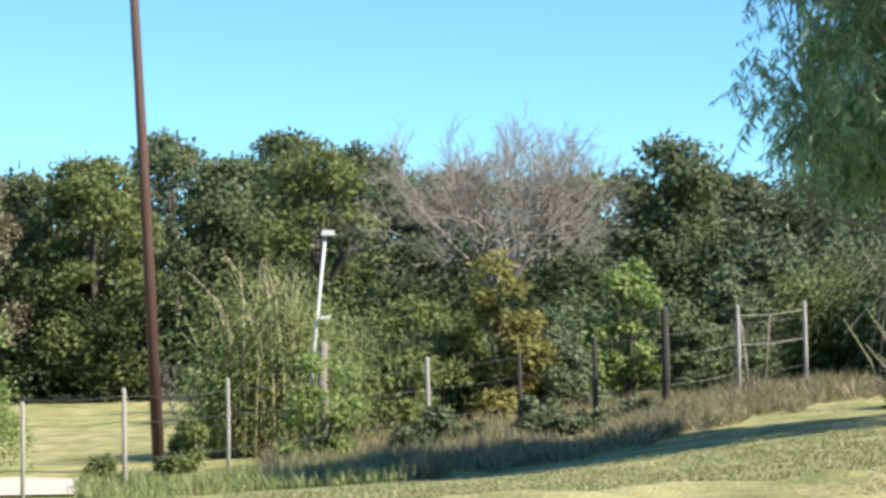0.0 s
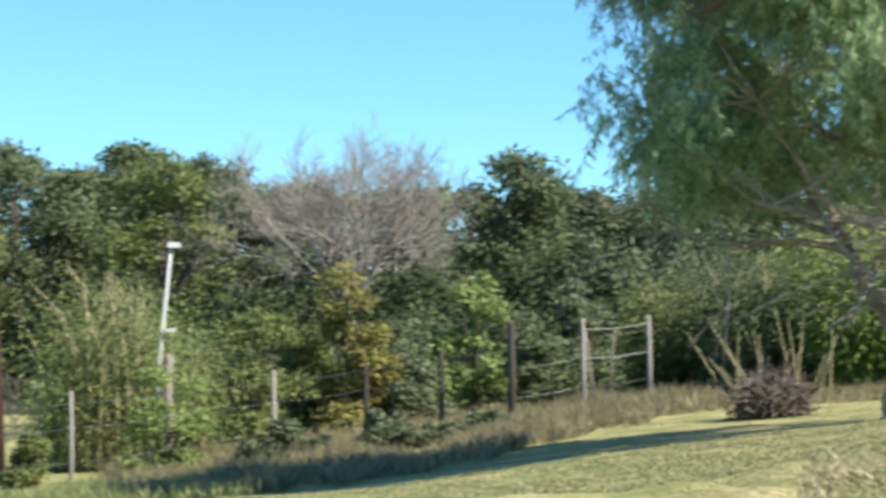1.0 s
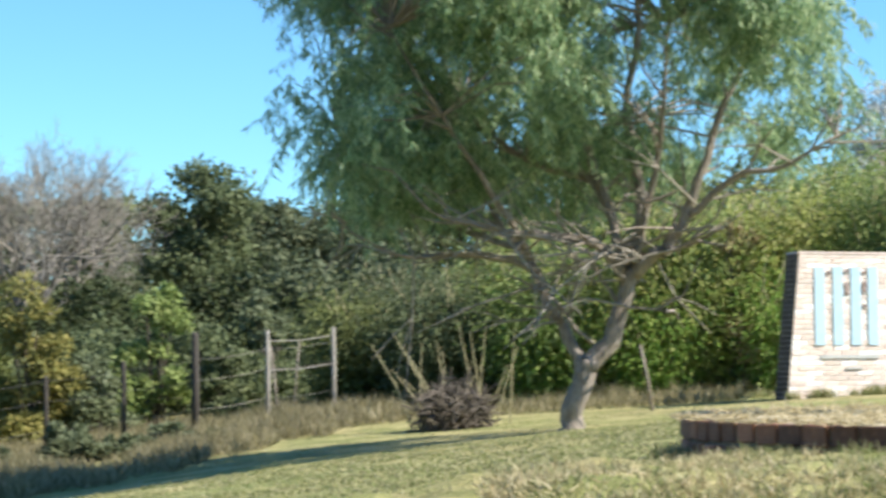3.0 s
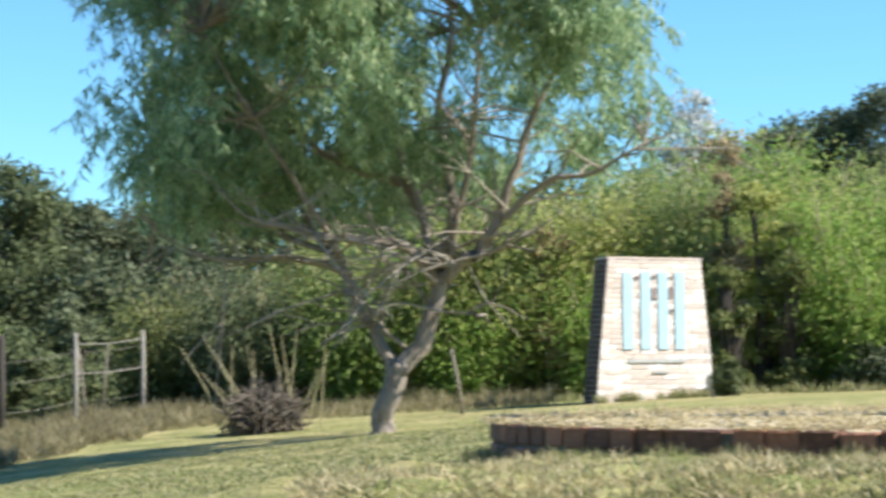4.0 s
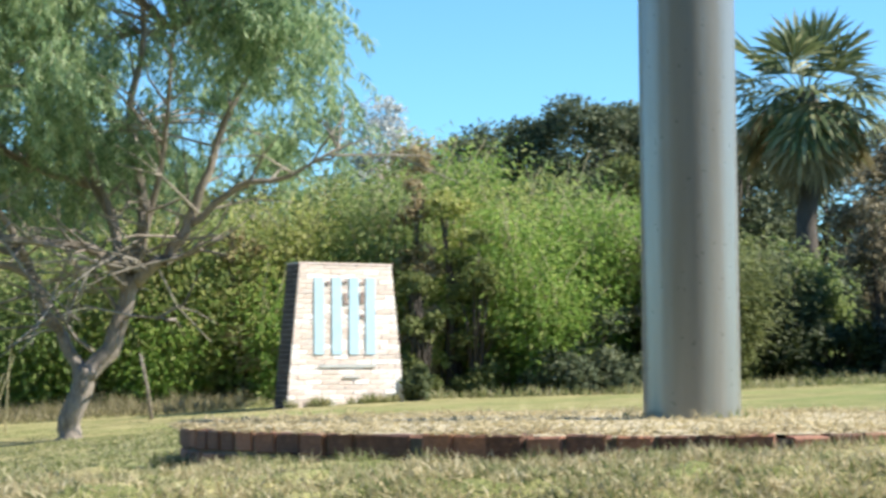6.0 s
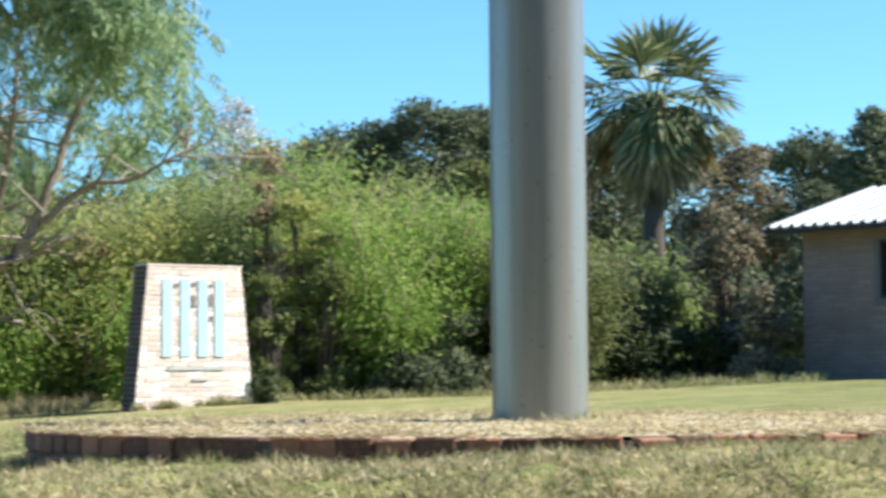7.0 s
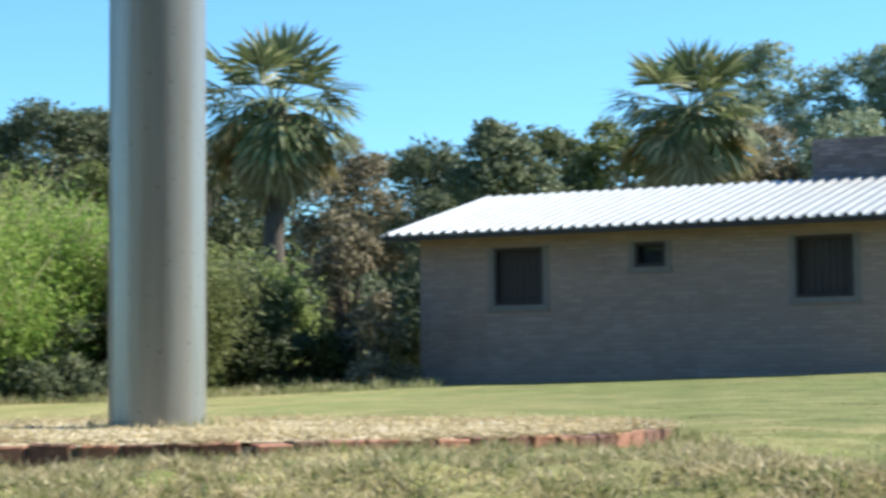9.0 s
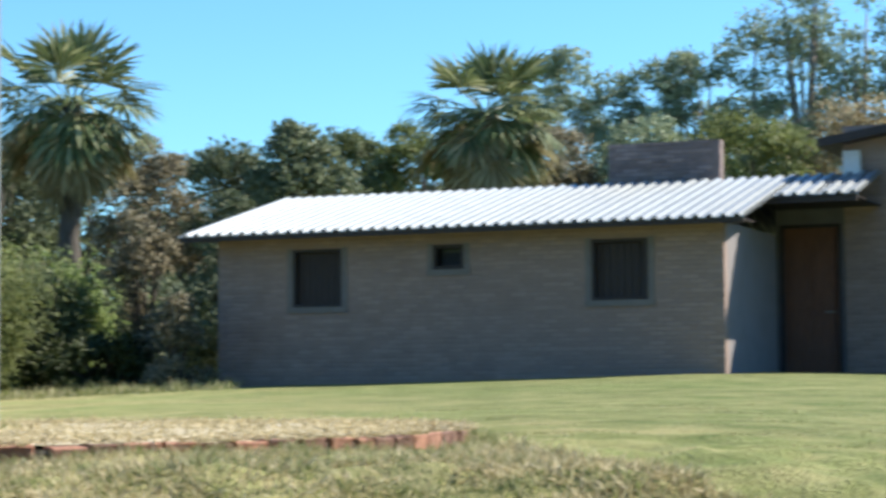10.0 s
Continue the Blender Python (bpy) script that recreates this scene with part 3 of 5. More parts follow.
SHRUBS = [
    (-13.1, 31.5, 0.030, 3.4, LEAF_LIGHT, "light green shrub beside the fence", 30, 190, 0.11),
    (-3.3, 29, 0.0, 2.4, LEAF_LIGHT, "yellow-green shrub at the old stump", 16, 150, 0.12),
    (-1.0, 35, 0.030, 2.8, LEAF_OLIVE, "olive shrub behind the fence", 22, 170, 0.14),
    (1.75, 36, 0.046, 2.3, LEAF_YELLOW, "yellow autumn bush behind the fence", 24, 170, 0.15),
    (0.4, 37, 0.022, 2.2, LEAF_OLIVE, "olive bush behind the fence", 20, 170, 0.15),
    (3.4, 36, 0.008, 2.0, LEAF_SAGE, "grey-green low bush behind the fence", 18, 170, 0.13),
    (4.9, 37, 0.042, 2.2, LEAF_LIGHT, "fresh green bush behind the fence", 22, 170, 0.15),
    (6.8, 36, 0.012, 1.8, LEAF_MID, "green bush behind the fence", 18, 170, 0.13),
    (8.2, 39, 0.045, 1.6, LEAF_SAGE, "grey-green upright bush behind the fence", 20, 160, 0.14),
    (25.8, 31.8, 0.110, 1.4, LEAF_BROWN, "dry tan-leaved shrub among the bamboo", 22, 120, 0.12),
    (26.8, 31.7, 0.094, 1.5, LEAF_BAMBOO_DRY, "olive bush with drying leaves among the bamboo", 18, 120, 0.12),
    (27.5, 31.4, 0.070, 1.7, LEAF_OLIVE, "olive-green bush among the bamboo", 18, 130, 0.12),
    (25.9, 30.9, 0.052, 1.1, LEAF_OLIVE, "dark layered bush beside the monument", 16, 130, 0.13),
    (32.6, 31.8, 0.070, 1.5, LEAF_RUSSET, "tan drying shrub among the bamboo", 14, 90, 0.13),
    (30.6, 31.4, 0.034, 3.4, LEAF_DARK, "dark bush before the bamboo", 22, 170, 0.15),
    (21.0, 31.6, 0.080, 1.7, LEAF_BROWN, "tan drying shrub behind the pepper tree", 14, 90, 0.13),
    # stands where only shade lies under the shrubs; the dark is in its leaves
    (37.2, 33.0, 0.022, 4.6, LEAF_SHADE, "low bush coloured dark for the shade under taller shrubs", 34, 170, 0.14),
    (35.4, 36, 0.058, 2.2, LEAF_MID, "green bush beyond the steel mast", 24, 180, 0.15),
    (36.6, 35, 0.055, 2.0, LEAF_LIGHT, "feathery fresh green bush near the house", 24, 180, 0.14),
    (38.5, 34.5, 0.088, 2.0, LEAF_RUSSET, "tall withering shrub with russet leaves", 24, 130, 0.13),
    (39.3, 32.2, 0.048, 1.7, LEAF_RUSSET, "dry tan-leaved shrub at the house corner", 18, 120, 0.13),
    (41.0, 41, 0.095, 2.6, LEAF_DARK, "dark evergreen shrub behind the house corner", 26, 190, 0.17),
]
for i, (yw, d, top, wd, leaf, lab, n, per, size) in enumerate(SHRUBS):
    near = d < 33
    shrub("shrub", yw, d, top, wd, leaf, lab, 200 + i, n, int(per * 1.7) if near else int(per * 1.25), size * 0.72 if near else size * 0.85)
for i, (yw, d, top, wd) in enumerate([(-5.9, 32.5, 0.026, 1.9), (-4.9, 32.0, 0.052, 1.9), (-4.1, 32.6, 0.044, 1.7), (-3.1, 33.5, 0.024, 1.8)]):
    bamboo(yw, d, top, wd, 380 + i, LEAF_OLIVE if i % 2 else LEAF_LIGHT, canes=34, per=130, label="loose feathery green shrub with upright pale stems", size=0.11, name="willowy_shrub", category="shrub", group="feathery shrubs by the fence")
for i, (yw, top, wd) in enumerate([(15.6, 0.040, 1.6), (17.2, 0.052, 1.7), (18.8, 0.046, 1.7), (20.4, 0.055, 1.6), (22.0, 0.060, 1.6), (28.6, 0.082, 1.5), (29.6, 0.064, 1.5)]):
    bamboo(yw, 31.7 + 0.3 * math.sin(i * 2.7), top, wd, 420 + i, LEAF_BAMBOO_DRY if i in (1, 3) else LEAF_BAMBOO, canes=26, per=200, label="low front clump of light green bamboo", size=0.115)
for i in range(23):
    yw = 10.6 + i * 1.12
    top = float(np.interp(yw, [10, 12.5, 16, 20, 23, 25, 27.5, 30, 32, 34, 37], [0.040, 0.055, 0.07, 0.085, 0.102, 0.107, 0.103, 0.097, 0.080, 0.070, 0.062]))
    bamboo(yw + 0.3 * math.sin(i * 4.7), 34.0 + 1.4 * math.sin(i * 2.3) - 1.5 * math.exp(-((yw - 18.5) / 3.0) ** 2), top * (1 + 0.13 * math.sin(i * 1.9)), 1.95, 300 + i, (LEAF_OLIVE, LEAF_DARK, LEAF_MID)[i % 3] if yw < 14.5 else (LEAF_BAMBOO, LEAF_BAMBOO_DRY, LEAF_LIGHT)[i % 3] if yw < 22 else (LEAF_BAMBOO, LEAF_LIGHT, LEAF_BAMBOO, LEAF_BAMBOO_DRY, LEAF_BAMBOO, LEAF_LIGHT)[i % 6] if 17 < yw < 31 else (LEAF_OLIVE, LEAF_DARK)[i % 2] if yw < 31 else (LEAF_MID, LEAF_OLIVE)[i % 2])
    if yw > 19:
        bamboo(yw + 0.5, 37.5, top * 1.0, 2.4, 340 + i, LEAF_LIGHT if i % 3 else LEAF_OLIVE, canes=30, per=120, label="second row of bamboo in darker green", size=0.22)

# unseen trees added behind the eye, to give the steel mast dark reflections
for i, yw in enumerate(range(118, 300, 17)):
    tree("unseen_rear_tree", yw, (17 if 165 < yw < 275 else 30) + 3 * (i % 3), (0.30 if yw < 150 else 0.58) + 0.04 * (i % 2), 20, LEAF_DARK, "unseen dark tree added behind the standing point", 700 + i, base=0.05, puffs=64, per=110, size=0.75, group="roadside trees")

# ---------------------------------------------------------------- pepper tree
def pepper_tree():
    rng = np.random.default_rng(5)
    o = on_ground(16.36, 21.0)
    ob = thing("pepper_tree", o, "spreading pepper tree with forked trunk and weeping leaves", "tree", turn=-16.36)
    ob.scale = (1.235, 1.235, 1.235)
    # local x to the right of the view, y away, z up
    wood = Geo()
    limbs = [
        ([(-0.02, 0, -0.12), (0.0, 0, 0.02), (0.036, 0, 0.235), (0.12, 0, 0.47), (0.15, 0.0, 0.54)], [0.13, 0.108, 0.098, 0.098, 0.092]),
        ([(0.14, 0, 0.50), (0.33, 0.02, 0.73), (0.407, 0.0, 0.946), (0.469, -0.02, 1.19), (0.52, -0.03, 1.28)], [0.092, 0.085, 0.078, 0.07, 0.066]),
        ([(0.12, 0, 0.46), (0.02, 0.05, 0.70), (-0.073, 0.1, 0.885), (-0.18, 0.15, 1.02), (-0.27, 0.2, 1.255), (-0.33, 0.25, 1.40), (-0.6, 0.4, 1.75), (-0.9, 0.5, 2.3)], [0.064, 0.056, 0.052, 0.05, 0.045, 0.038, 0.026, 0.012]),
        ([(0.50, -0.03, 1.26), (0.68, -0.1, 1.395), (0.78, -0.13, 1.45), (0.87, -0.15, 1.595), (1.01, -0.2, 1.85), (1.166, -0.25, 2.35), (1.4, -0.3, 2.9), (1.6, -0.3, 3.5)], [0.064, 0.06, 0.055, 0.05, 0.045, 0.036, 0.024, 0.01]),
        ([(0.78, -0.13, 1.45), (0.95, -0.3, 1.47), (1.2, -0.45, 1.60)], [0.022, 0.016, 0.006]),
        ([(0.55, -0.04, 1.30), (0.53, -0.12, 1.42), (0.60, -0.2, 1.60), (0.62, -0.3, 1.9)], [0.034, 0.03, 0.022, 0.01]),
        ([(0.45, -0.03, 1.2), (0.24, -0.2, 1.47), (0.08, -0.3, 1.546), (-0.2, -0.4, 1.55), (-0.5, -0.5, 1.53)], [0.03, 0.025, 0.021, 0.016, 0.006]),
        ([(0.19, -0.05, 0.68), (0.0, -0.1, 0.90), (-0.165, -0.12, 1.10), (-0.32, -0.15, 1.14)], [0.02, 0.017, 0.013, 0.006]),
        ([(0.92, -0.14, 1.70), (1.3, -0.3, 1.98), (1.7, -0.5, 2.08), (2.1, -0.6, 2.3)], [0.04, 0.03, 0.02, 0.008]),
        ([(0.44, -0.03, 1.28), (0.2, -0.2, 1.50), (-0.1, -0.35, 1.55), (-0.6, -0.6, 1.6), (-1.1, -0.8, 1.75)], [0.05, 0.04, 0.032, 0.022, 0.008]),
        ([(0.46, -0.02, 1.3), (0.36, 0.2, 1.7), (0.2, 0.3, 2.05), (-0.35, 0.4, 2.25), (-0.9, 0.45, 2.7)], [0.055, 0.048, 0.04, 0.028, 0.01]),
        ([(0.5, 0, 1.36), (0.6, 0.25, 1.9), (0.5, 0.5, 2.6), (0.6, 0.6, 3.4), (0.5, 0.6, 4.3)], [0.06, 0.05, 0.04, 0.03, 0.01]),
        ([(0.36, 0.2, 1.7), (0.1, 0.3, 2.5), (-0.1, 0.2, 3.4), (-0.2, 0.1, 4.4)], [0.045, 0.035, 0.025, 0.008]),
        ([(-0.25, 0.17, 1.28), (-0.6, 0.1, 1.42), (-1.0, -0.1, 1.42), (-1.4, -0.2, 1.42), (-1.9, -0.3, 1.75)], [0.035, 0.028, 0.022, 0.016, 0.006]),
        ([(-0.4, 0.22, 1.5), (-0.9, 0.6, 1.7), (-1.5, 0.8, 2.1), (-2.0, 0.8, 2.6)], [0.035, 0.028, 0.018, 0.006]),
        ([(-0.33, 0.2, 1.40), (-0.6, -0.3, 1.9), (-1.0, -0.6, 2.5), (-1.4, -0.7, 3.2)], [0.035, 0.028, 0.02, 0.006]),
        ([(0.55, -0.05, 1.42), (0.58, -0.12, 1.62), (0.75, -0.4, 2.3), (0.8, -0.7, 3.2)], [0.045, 0.035, 0.025, 0.008]),
        ([(0.6, -0.08, 1.42), (0.85, -0.3, 1.45), (1.15, -0.5, 1.62)], [0.022, 0.016, 0.005]),
        ([(0.36, 0.0, 0.98), (0.5, -0.15, 0.98), (0.85, -0.3, 0.93)], [0.016, 0.011, 0.004]),
        ([(0.38, 0.0, 1.05), (0.2, 0.1, 1.3), (0.25, 0.2, 1.6)], [0.02, 0.015, 0.006]),
    ]
    for pts, rad in limbs:
        # finer curve through the joints
        fine, fr = [], []
        P = [Vector(p) for p in pts]
        for i in range(len(P) - 1):
            a, b, c, d = P[max(i - 1, 0)], P[i], P[i + 1], P[min(i + 2, len(P) - 1)]
            for k in range(3):
                t = k / 3
                q = 0.5 * (2 * b + (c - a) * t + (2 * a - 5 * b + 4 * c - d) * t * t + (3 * b - a - 3 * c + d) * t ** 3)
                fine.append(q + Vector(rng.normal(size=3)) * 0.012)
                fr.append(rad[i] + (rad[i + 1] - rad[i]) * t)
        fine.append(P[-1])
        fr.append(rad[-1])
        wood.tube(fine, [r * 0.92 for r in fr], 9)
    for pts, rad in limbs[2:]:
        for a, b in zip(pts[1:], pts[2:]):
            for _ in range(2):
                p = Vector(a).lerp(Vector(b), rng.random())
                d = (Vector(b) - Vector(a)).normalized() + Vector(rng.normal(size=3)) * 0.7
                ln = rng.uniform(0.25, 0.7)
                q = p + d.normalized() * ln
                wood.tube([p, p.lerp(q, 0.5) + Vector(rng.normal(size=3)) * 0.05, q], [0.014, 0.010, 0.004], 5, cap=False)
    bare = Geo()
    low = [(Vector(a), Vector(b)) for pts, _ in limbs[2:] for a, b in zip(pts, pts[1:]) if a[2] > 0.8 and b[2] < 2.4]
    for _ in range(60):
        a, b = low[int(rng.integers(len(low)))]
        p = a.lerp(b, rng.random())
        d = Vector((rng.normal() - 0.35, rng.normal() * 0.7, rng.normal() * 0.35 + 0.05)).normalized()
        ln = rng.uniform(0.4, 1.15)
        q, e = p + d * ln * 0.5 + Vector(rng.normal(size=3)) * 0.05, p + d * ln + Vector((0, 0, -0.10 * ln))
        bare.tube([p, q, e], [0.013, 0.009, 0.004], 5, cap=False)
        for _ in range(2):
            f = q + (d + Vector(rng.normal(size=3)) * 0.6).normalized() * ln * 0.45
            bare.tube([q, q.lerp(f, 0.5) + Vector((0, 0, 0.02)), f], [0.007, 0.005, 0.003], 4, cap=False)
    part("bare_twig", bare, TWIG_GREY, ob, "thin bare pale twigs under the crown", kind="stuff")
    joints = [Vector(p) for pts, _ in limbs[3:] for p in pts[2:]]
    # leafy clumps: weeping masses round the envelope of the crown, hung on twigs from the nearest limb
    lv = Geo()
    twigs = Geo()

    def inside(x, y, z):
        top = 6.0 - 0.25 * x * x - 0.25 * y * y
        bot = 2.15 if abs(x) < 1.2 else (2.0 if x < 0 else 2.35)
        bot += 0.6 if y < 0.0 and -0.9 < x < 1.5 else 0.0
        return bot < z < top and ((x - 0.1) / 2.0) ** 2 + (y / 2.0) ** 2 <= 1

    masses = []
    while len(masses) < 100:
        x, y, z = rng.uniform(-2.25, 2.45), rng.uniform(-2.0, 2.0), 1.45 + 4.55 * rng.random() ** 1.35
        e = ((x - 0.1) / 2.0) ** 2 + (y / 2.0) ** 2 + ((z - 3.8) / 2.3) ** 2
        if not inside(x, y, z) or (e < 0.4 and rng.random() < 0.6) or (x > 0.2 and rng.random() < 0.38):
            continue
        if all((x - q[0]) ** 2 + (y - q[1]) ** 2 + (z - q[2]) ** 2 > 0.085 for q in masses):
            masses.append((x, y, z))
    sprays = []
    for x, y, z in masses:
        for _ in range(5 if x < -0.2 else 4):
            q = (x + rng.normal() * 0.2, y + rng.normal() * 0.2, z + rng.normal() * 0.14)
            sprays.append(q)
    for x, y, z in sprays:
        c = Vector((x, y, z))
        j = min(joints, key=lambda q: (q - c).length + 0.5 * max(0, q.z - c.z))
        m = j.lerp(c, 0.5) + Vector((0, 0, 0.12))
        twigs.tube([j, m, c], [0.012, 0.008, 0.004], 4, cap=False)
        for s in range(19):
            st = c + Vector(rng.normal(size=3)) * 0.12
            ln = rng.uniform(0.14, 0.44)
            sway = Vector((rng.normal() * 0.55, rng.normal() * 0.55, -0.75)).normalized()
            k = int(ln / 0.015)
            t = np.linspace(0.05, 1, k)[:, None]
            p = np.array(st)[None] + np.array(sway)[None] * t * ln
            side = 0.6 * rng.normal(size=(k, 3))
            side[:, 2] = -0.9
            face = rng.normal(size=(k, 3)) + np.array([0, 0, 0.8])
            lv.leaves(p, side, face, rng.uniform(0.08, 0.14, k), rng.uniform(0.012, 0.019, k))
    part("trunk", wood, BARK, ob, "rough grey-brown forked trunk and limbs", smooth=True)
    part("twig", twigs, BARK, ob, kind="stuff")
    part("crown", lv, LEAF_PEPPER, ob, "weeping feathery green leaves")


pepper_tree()

# ---------------------------------------------------------------- fan palms
def palm(yaw, d, centre, radius, seed, label):
    rng = np.random.default_rng(seed)
    o = on_ground(yaw, d)
    h = EYE + centre * d - o.z
    ob = thing("fan_palm", o, label, "palm", "fan palms", turn=-yaw)
    g = Geo()
    n = 26
    g.tube([(0.04 * math.sin(i * 0.8), 0, h * i / n - 0.1) for i in range(n + 1)], [0.26 - 0.07 * i / n + (0.02 if i % 2 else 0) for i in range(n + 1)], 10)
    part("trunk", g, BARK_DARK, ob, smooth=True)

    def frond(geo, direction, stalk, blade, droop):
        d0 = Vector(direction).normalized()
        base = Vector((0, 0, h - 0.1)) + Vector((d0.x, d0.y, 0)) * 0.15
        hub = base + d0 * stalk + Vector((0, 0, -0.12 * stalk))
        geo.tube([base, base.lerp(hub, 0.5) + Vector((0, 0, 0.03)), hub], [0.025, 0.02, 0.014], 4, cap=False)
        out = (d0 + Vector((0, 0, -droop))).normalized()
        side = out.cross(Vector((0, 0, 1)))
        side = side.normalized() if side.length > 0.05 else Vector((1, 0, 0))
        nrm = side.cross(out)
        m = 25
        for q in range(m):
            a = (q / (m - 1) - 0.5) * 3.3
            dirn = out * math.cos(a) + side * math.sin(a) + nrm * (0.07 * (-1) ** q + 0.05 * rng.normal())
            ln = blade * (0.72 + 0.28 * math.cos(a * 0.6)) * rng.uniform(0.85, 1.05)
            mid = hub + dirn * ln * 0.64
            tip = mid + (dirn + Vector((0, 0, -0.12 - droop * 0.7))).normalized() * ln * 0.40
            w = dirn.cross(nrm).normalized() * 0.050 * blade
            geo.add([tuple(hub), tuple(mid + w), tuple(tip), tuple(mid - w)], [(0, 1, 2, 3)])

    for i in range(34):
        t = i / 33
        el = math.asin(0.97 - 1.72 * t) + 0.1 * rng.normal()
        az = i * 2.39996 + rng.normal() * 0.25
        v = (math.cos(az) * math.cos(el), math.sin(az) * math.cos(el), math.sin(el))
        green = Geo()
        frond(green, v, radius * rng.uniform(0.36, 0.60), radius * rng.uniform(0.46, 0.58), 0.02 + 0.75 * t)
        part("frond", green, LEAF_PALM, ob, "green fan-shaped frond")
    for i in range(26):
        el = radians(rng.uniform(-80, -25))
        az = rng.uniform(0, 2 * math.pi)
        v = (math.cos(az) * math.cos(el), math.sin(az) * math.cos(el), math.sin(el))
        dry = Geo()
        frond(dry, v, radius * rng.uniform(0.3, 0.7), radius * rng.uniform(0.42, 0.55), 0.7)
        part("dry_frond", dry, LEAF_PALM_DRY, ob, "hanging dry tan frond")


palm(36.5, 47, 0.136, 2.15, 21, "tall fan palm with a skirt of dry fronds")
palm(47.9, 47, 0.132, 2.0, 22, "fan palm rising behind the metal roof")

# ---------------------------------------------------------------- steel mast on its brick platform
PC = at(33.3, 8.7)
PR, PTOP = 2.1, EYE - 0.184
mast = thing("steel_mast", (PC.x, PC.y, PTOP), "thick galvanised steel mast standing on the brick platform", "mast")
g = Geo()
g.tube([(0, 0, -0.1), (0, 0, 0.6), (0, 0, 2.0), (0, 0, 3.1)], [0.201, 0.201, 0.200, 0.199], 48, cap=False)
part("shaft", g, STEEL, mast, smooth=True)
part("cap", Geo().tube([(0, 0, 3.101), (0, 0, 3.13), (0, 0, 3.14)], [0.207, 0.207, 0.19], 40), STEEL, mast, "welded end plate")
platform = thing("round_platform", (PC.x, PC.y, PTOP), "low round brick-edged platform covered with dry cut grass", "platform")
g = Geo()
vs, fs = [(0, 0, -0.01)], []
RN, AN = 12, 96
for i in range(1, RN + 1):
    for j in range(AN):
        r, a = (PR - 0.085) * i / RN, 2 * math.pi * j / AN
        x, y = r * math.cos(a), r * math.sin(a)
        vs.append((x, y, 0.010 + 0.008 * noise.noise((x * 3, y * 3, 1)) - 0.014 * (i / RN) ** 6))
for j in range(0, AN, 2):
    fs.append((0, 1 + j, 1 + (j + 1) % AN, 1 + (j + 2) % AN))
for i in range(RN - 1):
    for j in range(AN):
        a, b = 1 + i * AN + j, 1 + i * AN + (j + 1) % AN
        fs.append((a, a + AN, b + AN, b))
g.add(vs, fs)
part("fill", g, STRAW, platform, "packed earth under dry cut grass", smooth=True)
g = Geo()
g.tube([(0, 0, -0.45), (0, 0, -0.012)], [PR - 0.010, PR - 0.010], 96, cap=False)
part("mortar_core", g, MORTAR, platform)

# ---------------------------------------------------------------- brick monument
MO = on_ground(23.86, 28.35)
mon = thing("brick_monument", MO, "tapered pale brick monument with four light blue panels", "monument", turn=6.0)
H, WB, WT, TH = 1.90, 1.84, 1.44, 0.34
g = Geo()
vs = []
for z, w in ((-0.15, WB + 0.03), (H, WT)):
    vs += [(-w / 2, 0, z), (w / 2, 0, z), (w / 2, TH, z), (-w / 2, TH, z)]
g.add(vs, [(0, 3, 2, 1), (4, 5, 6, 7), (0, 1, 5, 4), (1, 2, 6, 5), (2, 3, 7, 6), (3, 0, 4, 7)])
part("core", g, MORTAR_PALE, mon)
for x in (-0.43, -0.155, 0.115, 0.375):
    g = Geo().box(x - 0.076, -0.024, 0.68, x + 0.076, -0.006, 1.72, 0.004)
    part("blue_panel", g, BLUE, mon, "light blue upright panel")
part("ledge", Geo().box(-0.43, -0.026, 0.505, 0.455, -0.008, 0.545, 0.003), STONE_GREY, mon, "narrow grey ledge")
part("nameplate", Geo().box(-0.05, -0.03, 0.36, 0.20, -0.012, 0.385), STONE_GREY, mon, "small grey plate")
for x, z, w, h in ((-0.02, 1.66, 0.07, 0.03), (-0.02, 1.45, 0.05, 0.12), (-0.02, 1.36, 0.08, 0.025), (0.245, 1.65, 0.08, 0.03), (0.245, 1.45, 0.06, 0.15), (0.245, 1.20, 0.06, 0.035), (-0.29, 1.64, 0.05, 0.05)):
    part("dark_mark", Geo().box(x - w / 2, -0.024, z - h / 2, x + w / 2, -0.012, z + h / 2), BRICK_DARK, mon, "brownish mark between the panels")

# ---------------------------------------------------------------- house
HL = Vector((21.42, 25.10, 0))
HZ = EYE + 0.06
house = thing("house", (HL.x, HL.y, HZ), "long low brick house with pale corrugated metal roof", "house", turn=-68.7)
LEN, DEP, WH = 8.16, 6.3, 2.22


def wall_with_holes(x0, x1, z0, z1, holes, y0, y1):
    """A wall along x, y0 to y1 thick, with openings (x0, z0, x1, z1) right through it."""
    g = Geo()
    xs = sorted({x0, x1, *[h[0] for h in holes], *[h[2] for h in holes]})
    zs = sorted({z0, z1, *[h[1] for h in holes], *[h[3] for h in holes]})
    for a, b in zip(xs, xs[1:]):
        for c, d in zip(zs, zs[1:]):
            if any(h[0] <= a and b <= h[2] and h[1] <= c and d <= h[3] for h in holes):
                continue
            g.box(a, y0, c, b, y1, d)
    return g.weld()


def wall_x(yaw, y):
    """Where a bearing meets the plane at depth y behind the front wall."""
    th = radians(-68.7)
    dx, dy = math.cos(th), math.sin(th)
    ix, iy = -dy, dx
    px, py = HL.x + ix * y, HL.y + iy * y
    t = math.tan(radians(yaw))
    return (t * py - px) / (dx - t * dy)


def wall_z(yaw, slope, y=0.0):
    x = wall_x(yaw, y)
    p = house.matrix_world @ Vector((x, y, 0))
    return EYE + slope * math.hypot(p.x, p.y) - HZ


